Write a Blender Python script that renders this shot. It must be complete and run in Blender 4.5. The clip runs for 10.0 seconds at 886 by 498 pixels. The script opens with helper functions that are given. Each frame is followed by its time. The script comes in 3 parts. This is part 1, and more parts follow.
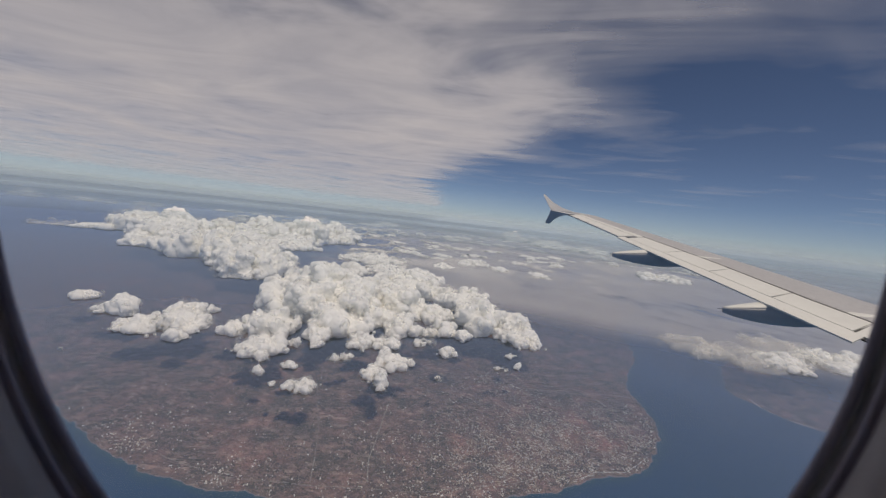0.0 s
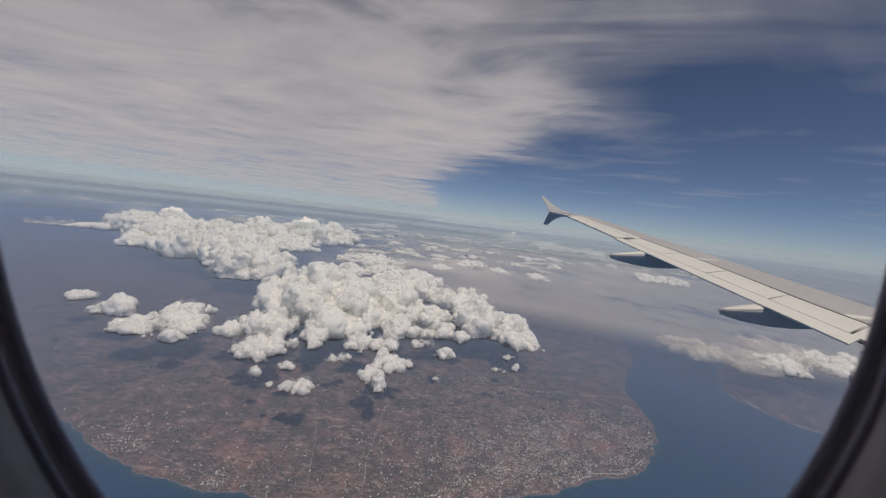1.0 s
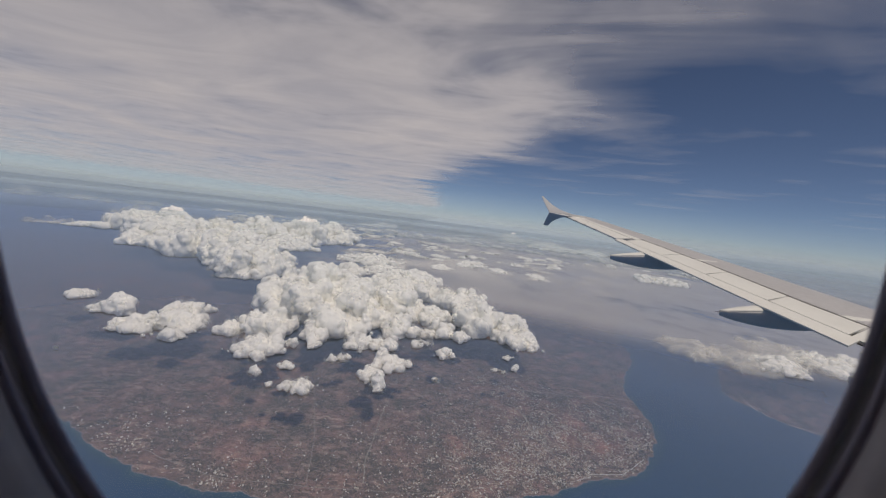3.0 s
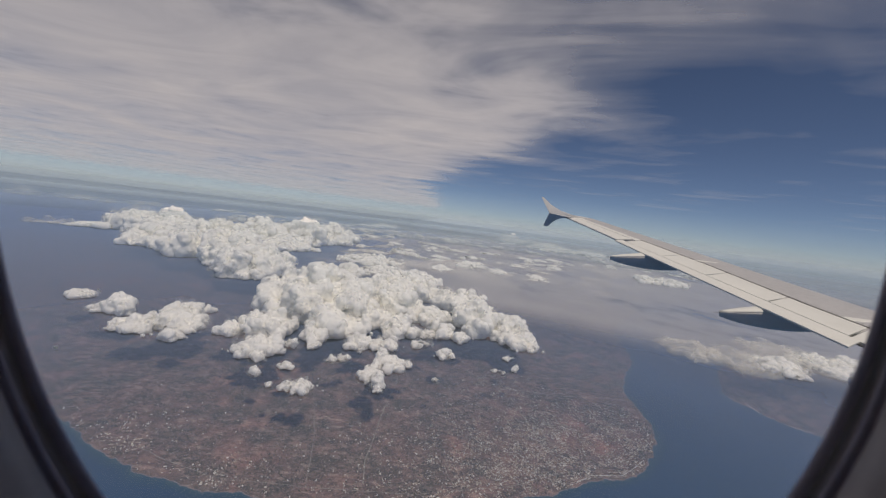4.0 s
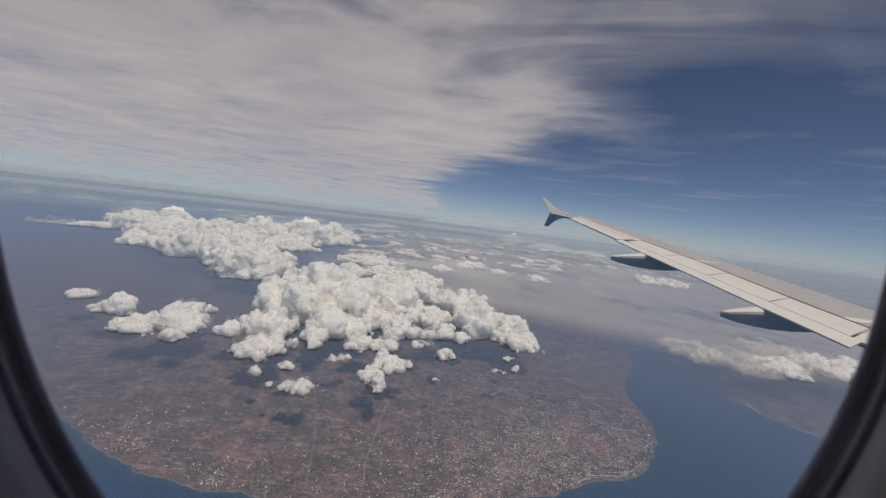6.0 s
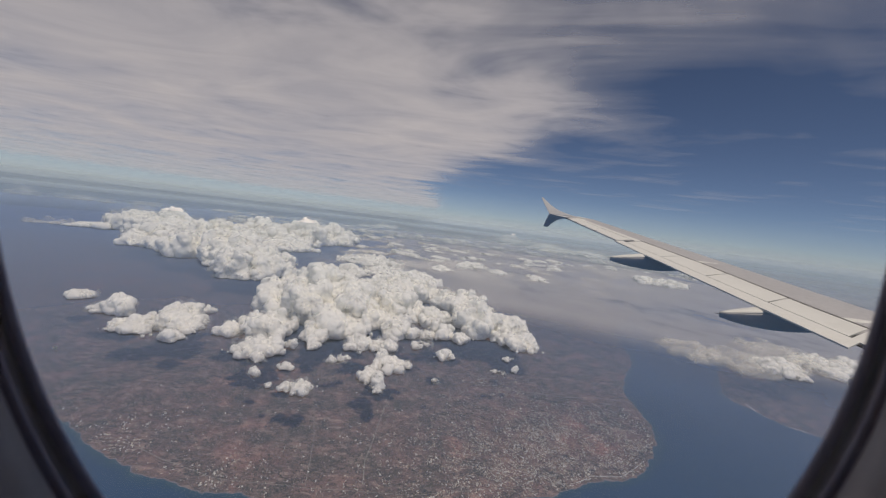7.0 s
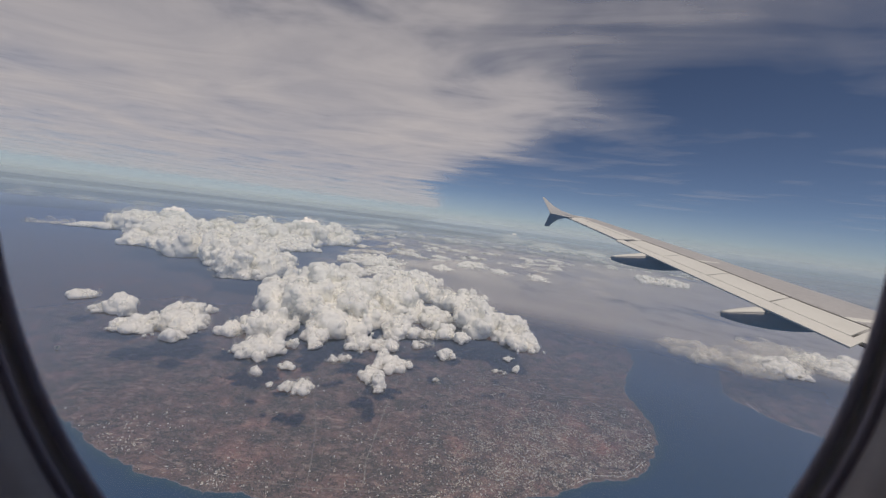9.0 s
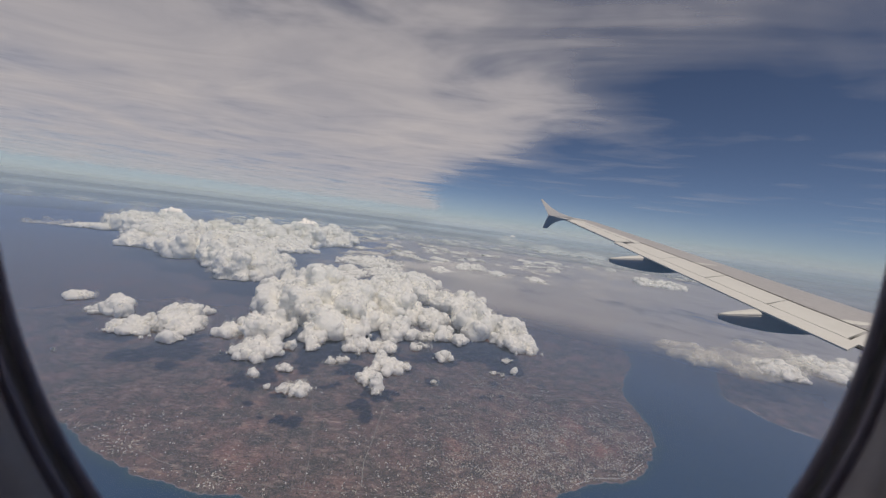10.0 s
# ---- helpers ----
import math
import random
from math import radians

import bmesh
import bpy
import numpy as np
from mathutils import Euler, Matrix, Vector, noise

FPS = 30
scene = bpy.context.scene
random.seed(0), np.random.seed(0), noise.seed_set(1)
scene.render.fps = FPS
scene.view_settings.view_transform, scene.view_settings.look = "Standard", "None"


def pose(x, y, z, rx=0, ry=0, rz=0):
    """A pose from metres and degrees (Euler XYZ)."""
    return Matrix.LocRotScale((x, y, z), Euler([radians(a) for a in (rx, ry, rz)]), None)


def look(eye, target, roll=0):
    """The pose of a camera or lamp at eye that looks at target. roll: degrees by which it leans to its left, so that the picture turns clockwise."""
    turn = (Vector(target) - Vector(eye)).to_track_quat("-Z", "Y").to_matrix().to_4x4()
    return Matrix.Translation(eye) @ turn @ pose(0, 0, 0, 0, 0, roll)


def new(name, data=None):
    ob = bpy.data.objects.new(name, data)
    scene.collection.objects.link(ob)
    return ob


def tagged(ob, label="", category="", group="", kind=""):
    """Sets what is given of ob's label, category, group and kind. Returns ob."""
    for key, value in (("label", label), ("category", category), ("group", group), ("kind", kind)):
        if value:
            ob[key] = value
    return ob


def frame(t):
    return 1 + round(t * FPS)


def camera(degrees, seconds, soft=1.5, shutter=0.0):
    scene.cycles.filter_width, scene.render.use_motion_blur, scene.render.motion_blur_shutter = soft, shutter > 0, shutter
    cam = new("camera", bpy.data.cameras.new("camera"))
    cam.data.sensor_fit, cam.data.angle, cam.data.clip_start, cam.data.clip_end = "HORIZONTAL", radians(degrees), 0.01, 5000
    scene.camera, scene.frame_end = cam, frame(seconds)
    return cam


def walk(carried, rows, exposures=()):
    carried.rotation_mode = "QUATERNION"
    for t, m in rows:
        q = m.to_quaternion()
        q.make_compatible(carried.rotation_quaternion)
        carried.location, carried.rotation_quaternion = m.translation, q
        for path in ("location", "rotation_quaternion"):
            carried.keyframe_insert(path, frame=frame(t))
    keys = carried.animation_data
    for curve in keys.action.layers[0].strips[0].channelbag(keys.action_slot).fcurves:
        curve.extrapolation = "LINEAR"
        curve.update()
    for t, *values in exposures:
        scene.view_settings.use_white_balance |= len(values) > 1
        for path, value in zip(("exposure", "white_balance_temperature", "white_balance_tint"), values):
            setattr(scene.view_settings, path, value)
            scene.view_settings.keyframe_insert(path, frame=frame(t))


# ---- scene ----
# The camera: held by hand at a cabin window, looking out over the wing; the eye is 160 m over a sea and land modelled at about 1:45.
EYE_Z = 160.0
cam = camera(98.1, 10.0, soft=1.3)
cam.data.dof.use_dof = True
cam.data.dof.focus_distance = 60.0
cam.data.dof.aperture_fstop = 9.0
PITCH, LEAN = -4.6, 7.1
BASE = look((0, 0, EYE_Z), (0, math.cos(radians(PITCH)), EYE_Z + math.sin(radians(PITCH))), LEAN)
SWAY = [  # seconds, then degrees up, to the left, and of lean
    (0.0, -0.32, 0.36, -0.59),
    (0.5, -0.22, 0.20, -0.43),
    (1.0, -0.18, 0.10, -0.40),
    (1.5, -0.19, 0.10, -0.42),
    (2.0, -0.20, 0.24, -0.40),
    (2.5, -0.17, 0.10, -0.23),
    (4.0, -0.06, 0.09, -0.11),
    (4.5, 0.00, 0.00, -0.06),
    (5.0, 0.00, 0.02, -0.01),
    (5.5, -0.09, 0.20, -0.06),
    (7.0, 0.03, 0.08, -0.08),
    (7.5, 0.01, 0.04, 0.00),
    (8.0, 0.00, 0.07, -0.05),
    (8.5, -0.04, 0.16, -0.11),
    (9.0, -0.03, 0.22, -0.13),
    (9.5, 0.10, 0.08, 0.01),
    (10.0, 0.23, -0.02, 0.03),
]
walk(cam, [(t, BASE @ pose(0.0020 * yaw, -0.0020 * up, 0, up, yaw, lean)) for t, up, yaw, lean in SWAY], exposures=[(0.0, -0.06, 6850, 16), (10.0, -0.06, 6850, 16)])

scene.cycles.transparent_max_bounces = 32

# ---- light ----
SUN_ELEV, SUN_AZ = 68.0, 145.0  # azimuth from +y, clockwise: behind the camera
world = bpy.data.worlds.new("sky")
scene.world = world
world.use_nodes = True
wn, wl = world.node_tree.nodes, world.node_tree.links
sky = wn.new("ShaderNodeTexSky")
sky.sky_type = "NISHITA"
sky.sun_disc = False
sky.sun_elevation, sky.sun_rotation = radians(SUN_ELEV), radians(SUN_AZ)
sky.altitude, sky.air_density, sky.dust_density, sky.ozone_density = 5500, 1.0, 0.4, 2.6
wl.new(sky.outputs[0], wn["Background"].inputs[0])
wn["Background"].inputs[1].default_value = 0.06
sun = new("sun", bpy.data.lights.new("sun", "SUN"))
sun.data.energy, sun.data.angle, sun.data.color = 2.42, radians(5.0), (1.0, 0.92, 0.78)
sd = Vector((math.sin(radians(SUN_AZ)) * math.cos(radians(SUN_ELEV)), math.cos(radians(SUN_AZ)) * math.cos(radians(SUN_ELEV)), math.sin(radians(SUN_ELEV))))
sun.matrix_world = look(sd * 400, (0, 0, 0))


# ---- materials ----
class Mat:
    """A small builder of node materials."""

    def __init__(self, name):
        self.m = bpy.data.materials.new(name)
        self.m.use_nodes = True
        self.t = self.m.node_tree
        self.t.nodes.clear()
        self.out = self.n("ShaderNodeOutputMaterial")

    def n(self, kind, **kw):
        node = self.t.nodes.new(kind)
        for k, v in kw.items():
            if k.startswith("i_"):
                node.inputs[k[2:].replace("_", " ")].default_value = v
            elif k == "op":
                node.operation = v
            elif k == "dims":
                node.noise_dimensions = v
            elif k == "feature":
                node.feature = v
            elif k == "attr":
                node.attribute_name = v
        return node

    def link(self, a, b):
        self.t.links.new(a, b)

    def coords(self, scale=(1, 1, 1), turn=0.0, at=(0, 0, 0), stretch=False):
        c = self.n("ShaderNodeTexCoord")
        mp = self.n("ShaderNodeMapping")
        if stretch:
            mp.vector_type = "TEXTURE"
        mp.inputs["Scale"].default_value = scale
        mp.inputs["Rotation"].default_value = (0, 0, radians(turn))
        mp.inputs["Location"].default_value = at
        self.link(c.outputs["Object"], mp.inputs["Vector"])
        return mp.outputs["Vector"]

    def noise(self, vec, scale, detail=4.0, rough=0.55, distort=0.0):
        nz = self.n("ShaderNodeTexNoise")
        nz.inputs["Scale"].default_value, nz.inputs["Detail"].default_value = scale, detail
        nz.inputs["Roughness"].default_value, nz.inputs["Distortion"].default_value = rough, distort
        self.link(vec, nz.inputs["Vector"])
        return nz.outputs["Fac"]

    def voronoi(self, vec, scale, feature="F1"):
        v = self.n("ShaderNodeTexVoronoi")
        v.feature = feature
        v.inputs["Scale"].default_value = scale
        self.link(vec, v.inputs["Vector"])
        return v

    def ramp(self, fac, stops):
        r = self.n("ShaderNodeValToRGB")
        el = r.color_ramp.elements
        while len(el) < len(stops):
            el.new(0.5)
        for e, (p, c) in zip(el, stops):
            e.position = p
            e.color = (*c, 1) if hasattr(c, "__len__") else (c, c, c, 1)
        self.link(fac, r.inputs["Fac"])
        return r.outputs["Color"]

    def math(self, op, a, b=None):
        m = self.n("ShaderNodeMath", op=op)
        for i, v in enumerate((a, b)):
            if v is None:
                continue
            if isinstance(v, (int, float)):
                m.inputs[i].default_value = v
            else:
                self.link(v, m.inputs[i])
        return m.outputs[0]

    def mix(self, fac, a, b, blend="MIX"):
        m = self.n("ShaderNodeMix")
        m.data_type = "RGBA"
        m.blend_type = blend
        for sock, v in ((m.inputs[0], fac), (m.inputs[6], a), (m.inputs[7], b)):
            if isinstance(v, (int, float)):
                sock.default_value = v
            elif isinstance(v, tuple):
                sock.default_value = (*v, 1)
            else:
                self.link(v, sock)
        return m.outputs[2]

    def bump(self, height, strength, distance):
        b = self.n("ShaderNodeBump")
        b.inputs["Strength"].default_value, b.inputs["Distance"].default_value = strength, distance
        self.link(height, b.inputs["Height"])
        return b.outputs["Normal"]

    def principled(self, color, rough=0.6, metal=0.0, normal=None, spec=0.5):
        p = self.n("ShaderNodeBsdfPrincipled")
        for name, v in (("Base Color", color), ("Roughness", rough)):
            if isinstance(v, tuple):
                p.inputs[name].default_value = (*v, 1)
            elif isinstance(v, (int, float)):
                p.inputs[name].default_value = v
            else:
                self.link(v, p.inputs[name])
        p.inputs["Metallic"].default_value = metal
        p.inputs["Specular IOR Level"].default_value = spec
        if normal is not None:
            self.link(normal, p.inputs["Normal"])
        self.shader(p.outputs[0])
        return p

    def shader(self, s):
        self.link(s, self.out.inputs["Surface"])

    def blend(self, fac, a, b):
        m = self.n("ShaderNodeMixShader")
        if isinstance(fac, (int, float)):
            m.inputs[0].default_value = fac
        else:
            self.link(fac, m.inputs[0])
        self.link(a, m.inputs[1])
        self.link(b, m.inputs[2])
        return m.outputs[0]


def veil_shader(k, color, alpha, thin=0.5):
    """A thin lit veil of droplets: scatters light to both sides where it is, lets the view through where it is not."""
    d = k.n("ShaderNodeBsdfDiffuse")
    tr = k.n("ShaderNodeBsdfTranslucent")
    d.inputs[0].default_value = tr.inputs[0].default_value = (*color, 1)
    body = k.blend(thin, d.outputs[0], tr.outputs[0])
    clear = k.n("ShaderNodeBsdfTransparent")
    k.shader(k.blend(alpha, clear.outputs[0], body))


def mat_painted(name, color, dirt, rough=0.45, scale=1.0):
    k = Mat(name)
    v = k.coords()
    big = k.noise(v, 0.7 * scale, 3)
    fine = k.noise(v, 9 * scale, 5, 0.65)
    streak = k.noise(k.coords((0.6, 6, 6)), 1.5 * scale, 4)
    c = k.mix(k.ramp(big, [(0.35, 0.0), (0.75, 0.55)]), color, dirt)
    c = k.mix(k.ramp(streak, [(0.5, 0.0), (0.8, 0.45)]), c, dirt)
    c = k.mix(0.12, c, k.ramp(fine, [(0.3, 0.0), (0.7, 1.0)]), "OVERLAY")
    k.principled(c, k.math("ADD", k.math("MULTIPLY", fine, 0.2), rough - 0.1), 0.0, k.bump(fine, 0.05, 0.01))
    return k.m


M_WING = mat_painted("wing_paint", (0.78, 0.79, 0.755), (0.70, 0.71, 0.68), 0.55)
M_WINGBOX = mat_painted("wing_skin_grey", (0.52, 0.52, 0.525), (0.45, 0.45, 0.455), 0.5)
M_FAIRING = mat_painted("fairing_grey", (0.80, 0.78, 0.76), (0.72, 0.70, 0.68), 0.6)
M_MARK = mat_painted("marking_grey", (0.25, 0.25, 0.26), (0.20, 0.20, 0.21), 0.6)
M_SEAM = mat_painted("seam_dark", (0.06, 0.06, 0.06), (0.04, 0.04, 0.04), 0.8)
M_FENCE = mat_painted("fence_grey", (0.80, 0.79, 0.77), (0.72, 0.71, 0.69), 0.5)
M_PANEL = mat_painted("cabin_plastic", (0.74, 0.65, 0.60), (0.68, 0.59, 0.55), 0.6, 8)
M_BEZEL = mat_painted("bezel_plastic", (0.90, 0.85, 0.80), (0.82, 0.77, 0.72), 0.55, 12)
M_SEAL = mat_painted("seal_rubber", (0.66, 0.58, 0.64), (0.58, 0.51, 0.57), 0.75, 20)


def mat_glass():
    k = Mat("acrylic_pane")
    clear = k.n("ShaderNodeBsdfTransparent")
    gloss = k.n("ShaderNodeBsdfGlossy")
    gloss.inputs["Roughness"].default_value = 0.03
    fr = k.n("ShaderNodeFresnel")
    fr.inputs["IOR"].default_value = 1.2
    k.shader(k.blend(fr.outputs[0], clear.outputs[0], gloss.outputs[0]))
    return k.m


def mat_cloud():
    """Dense droplets: light wanders some metres inside before it leaves."""
    k = Mat("cloud_white")
    p = k.principled((0.990, 0.970, 0.900), 1.0, 0, None, 0.0)
    p.subsurface_method = "RANDOM_WALK"
    p.inputs["Subsurface Weight"].default_value = 1.0
    p.inputs["Subsurface Radius"].default_value = (1, 1, 1)
    p.inputs["Subsurface Scale"].default_value = 10.0
    return k.m


def mat_wisp(name, scale, stops):
    k = Mat(name)
    a = k.ramp(k.noise(k.coords(), scale, 3, 0.55, 0.4), stops)
    veil_shader(k, (0.995, 0.985, 0.955), a, 0.12)
    return k.m


def mat_land():
    k = Mat("dry_farmland")
    v = k.coords((1, 1, 0))
    skew = k.coords((1.0, 1.7, 0), 24)
    region = k.noise(v, 0.011, 4, 0.6)
    middle = k.noise(v, 0.06, 5, 0.6)
    fine = k.noise(v, 1.0, 5, 0.7)
    cells = k.voronoi(skew, 0.24)
    tiny = k.voronoi(skew, 0.85)
    earth = k.ramp(region, [(0.32, (0.070, 0.055, 0.042)), (0.44, (0.185, 0.105, 0.075)), (0.53, (0.095, 0.075, 0.055)), (0.64, (0.320, 0.150, 0.100))])
    sep = k.n("ShaderNodeSeparateColor")
    k.link(cells.outputs["Color"], sep.inputs[0])
    field = k.ramp(sep.outputs[0], [(0.0, (0.035, 0.040, 0.026)), (0.35, (0.095, 0.072, 0.050)), (0.62, (0.190, 0.118, 0.080)), (0.85, (0.310, 0.205, 0.130)), (1.0, (0.44, 0.33, 0.22))])
    sep2 = k.n("ShaderNodeSeparateColor")
    k.link(tiny.outputs["Color"], sep2.inputs[0])
    plots = k.ramp(sep2.outputs[1], [(0.0, (0.026, 0.032, 0.022)), (0.45, (0.085, 0.066, 0.048)), (0.80, (0.170, 0.112, 0.078)), (0.93, (0.27, 0.21, 0.15)), (1.0, (0.46, 0.39, 0.30))])
    c = k.mix(0.42, earth, field)
    c = k.mix(k.ramp(middle, [(0.35, 0.12), (0.65, 0.50)]), c, plots)
    trees = k.ramp(k.math("ADD", k.math("MULTIPLY", fine, 0.75), k.math("MULTIPLY", middle, 0.5)), [(0.58, 0.0), (0.70, 0.62)])
    c = k.mix(trees, c, (0.026, 0.034, 0.022))
    woods = k.ramp(k.noise(v, 0.022, 5, 0.65, 0.5), [(0.56, 0.0), (0.68, 0.5)])
    c = k.mix(woods, c, (0.045, 0.050, 0.034))
    at = k.n("ShaderNodeAttribute", attr="shore")
    beach = k.ramp(k.math("MULTIPLY", at.outputs["Fac"], 0.1), [(0.0, 0.8), (0.04, 0.5), (0.075, 0.0)])
    c = k.mix(beach, c, (0.17, 0.16, 0.145))
    c = k.mix(1.0, c, (1.68, 1.70, 2.12), "MULTIPLY")
    k.principled(c, 0.95, 0, k.bump(fine, 0.6, 0.5), 0.1)
    return k.m


def mat_water():
    k = Mat("sea_water")
    v = k.coords((1, 1, 0))
    at = k.n("ShaderNodeAttribute", attr="shore")
    wob = k.math("ADD", k.math("MULTIPLY", at.outputs["Fac"], 0.05), k.math("MULTIPLY", k.math("SUBTRACT", k.noise(v, 0.12, 4), 0.5), 0.25))
    c = k.ramp(wob, [(0.0, (0.035, 0.090, 0.115)), (0.12, (0.010, 0.062, 0.115)), (0.4, (0.002, 0.052, 0.140))])
    c = k.mix(k.ramp(k.noise(v, 0.008, 4), [(0.35, 0.0), (0.7, 0.5)]), c, (0.016, 0.050, 0.090))
    k.principled(c, 0.35, 0, k.bump(k.noise(v, 0.8, 5), 0.25, 0.4), 0.35)
    return k.m


def mat_wall_haze_tint(name, color, alpha, top, foot_alpha):
    """Haze painted as a tint whose alpha thins out upward."""
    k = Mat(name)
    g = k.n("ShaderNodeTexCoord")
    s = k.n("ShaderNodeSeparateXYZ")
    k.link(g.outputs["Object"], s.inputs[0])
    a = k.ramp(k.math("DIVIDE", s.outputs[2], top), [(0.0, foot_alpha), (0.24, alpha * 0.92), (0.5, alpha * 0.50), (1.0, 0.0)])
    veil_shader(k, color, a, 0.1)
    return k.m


def mat_stratus():
    k = Mat("stratus_veil")
    v = k.coords((1, 1, 0))
    m = k.noise(v, 0.0022, 4, 0.55)
    d = k.noise(k.coords((1.0, 0.7, 0), 20), 0.010, 6, 0.6, 0.6)
    at = k.n("ShaderNodeAttribute", attr="cover")
    a = k.math("ADD", k.math("MULTIPLY", m, 0.85), k.math("MULTIPLY", d, 0.42))
    a = k.math("MULTIPLY", k.ramp(a, [(0.40, 0.06), (0.56, 0.56), (0.85, 0.74)]), at.outputs["Fac"])
    veil_shader(k, (0.88, 0.85, 0.87), a, 0.35)
    return k.m


def mat_broken():
    """Torn white streaks with clear gaps."""
    k = Mat("broken_cloud")
    v = k.coords((1, 1, 0))
    d = k.noise(v, 0.0070, 7, 0.62, 0.4)
    m = k.noise(v, 0.0016, 3, 0.5)
    at = k.n("ShaderNodeAttribute", attr="cover")
    a = k.ramp(k.math("ADD", d, k.math("MULTIPLY", k.math("SUBTRACT", m, 0.5), 0.7)), [(0.47, 0.0), (0.56, 0.55), (0.70, 0.85)])
    veil_shader(k, (0.97, 0.95, 0.93), k.math("MULTIPLY", a, at.outputs["Fac"]), 0.2)
    return k.m


def mat_cirrus():
    k = Mat("cirrus_veil")
    at = k.n("ShaderNodeAttribute", attr="cover")
    plan = k.n("ShaderNodeAttribute", attr="plan")
    def drawn(length, turn):
        mp = k.n("ShaderNodeMapping")
        mp.vector_type = "TEXTURE"
        mp.inputs["Scale"].default_value = (length, 1, 1)
        mp.inputs["Rotation"].default_value = (0, 0, radians(turn))
        k.link(plan.outputs["Vector"], mp.inputs["Vector"])
        return mp.outputs["Vector"]
    wisp = k.noise(drawn(1.9, -14), 0.0046, 7, 0.54, 1.2)
    soft = k.noise(drawn(1.3, -25), 0.0026, 5, 0.55, 0.6)
    a = k.math("ADD", k.math("MULTIPLY", wisp, 0.80), k.math("MULTIPLY", soft, 0.95))
    a = k.math("ADD", k.math("SUBTRACT", a, 0.87), at.outputs["Fac"])
    a = k.ramp(a, [(0.0, 0.0), (0.25, 0.18), (0.55, 0.68), (0.90, 0.96)])
    veil_shader(k, (0.84, 0.835, 0.845), a, 1.0)
    return k.m


def mat_soft():
    k = Mat("cloud_soft")
    v = k.coords()
    a = k.ramp(k.noise(v, 0.03, 3, 0.5, 0.3), [(0.36, 0.0), (0.72, 0.42)])
    veil_shader(k, (0.98, 0.965, 0.93), a, 0.25)
    return k.m


M_SOFT = mat_soft()
M_WISP = mat_wisp("cloud_wisp", 0.12, [(0.47, 0.0), (0.74, 0.38)])
M_GLASS, M_CLOUD, M_LAND, M_WATER = mat_glass(), mat_cloud(), mat_land(), mat_water()
M_STRATUS, M_BROKEN, M_CIRRUS = mat_stratus(), mat_broken(), mat_cirrus()


# ---- helpers of shape ----
def mesh_from(name, verts, faces, mat, smooth=True):
    me = bpy.data.meshes.new(name)
    me.from_pydata([tuple(v) for v in verts], [], faces)
    me.materials.append(mat)
    if smooth:
        me.polygons.foreach_set("use_smooth", [True] * len(me.polygons))
    me.update()
    return me


def grid_mesh(name, P, mat, wrap=False):
    """A mesh from an array of points rows x columns x 3."""
    r, c = P.shape[:2]
    i = np.arange(r * c).reshape(r, c)
    if wrap:
        i = np.hstack([i, i[:, :1]])
    q = np.stack([i[:-1, :-1], i[:-1, 1:], i[1:, 1:], i[1:, :-1]], -1).reshape(-1, 4)
    me = bpy.data.meshes.new(name)
    me.vertices.add(r * c)
    me.vertices.foreach_set("co", P.reshape(-1).astype(np.float32))
    me.loops.add(q.size)
    me.loops.foreach_set("vertex_index", q.reshape(-1).astype(np.int32))
    me.polygons.add(len(q))
    me.polygons.foreach_set("loop_start", np.arange(0, q.size, 4, dtype=np.int32))
    me.polygons.foreach_set("use_smooth", np.ones(len(q), dtype=bool))
    me.materials.append(mat)
    me.update(calc_edges=True)
    return me


def attribute(me, name, values):
    a = me.attributes.new(name, "FLOAT", "POINT")
    a.data.foreach_set("value", np.asarray(values, dtype=np.float32).reshape(-1))


def part(name, me, parent, label=""):
    ob = new(name, me)
    ob.parent = parent
    return tagged(ob, label) if label else ob


def lattice(x, y, seed):
    h = np.sin(x * 127.1 + y * 311.7 + seed * 74.7) * 43758.5453
    return h - np.floor(h)


def value_noise(x, y, seed=0):
    xi, yi = np.floor(x), np.floor(y)
    u, v = x - xi, y - yi
    u, v = u * u * (3 - 2 * u), v * v * (3 - 2 * v)
    a, b = lattice(xi, yi, seed), lattice(xi + 1, yi, seed)
    c, d = lattice(xi, yi + 1, seed), lattice(xi + 1, yi + 1, seed)
    return (a * (1 - u) + b * u) * (1 - v) + (c * (1 - u) + d * u) * v


def fbm(x, y, seed=0, octaves=5):
    s, amp, tot = 0, 1.0, 0
    for o in range(octaves):
        s, tot = s + amp * value_noise(x * 2**o, y * 2**o, seed + o), tot + amp
        amp *= 0.5
    return s / tot


# ---- land and sea ----
COAST = [(-1500, 560), (-900, 470), (-480, 362), (-339, 298), (-282, 264), (-237, 241), (-207, 222), (-178, 211), (-149, 199), (-122, 195), (-86, 192), (-49, 190), (-7, 195), (22, 204), (64, 218), (86, 223), (103, 234), (118, 243), (138, 247), (168, 270), (193, 304), (203, 333), (206, 371), (210, 404), (234, 448), (268, 505), (282, 543), (297, 614), (330, 700), (500, 1000), (600, 1800), (-300, 2000), (-700, 1350), (-1050, 980), (-1500, 760)]
ISLE = [(334, 417), (342, 391), (351, 368), (366, 351), (400, 340), (520, 350), (700, 420), (720, 560), (560, 600), (420, 540), (350, 450)]


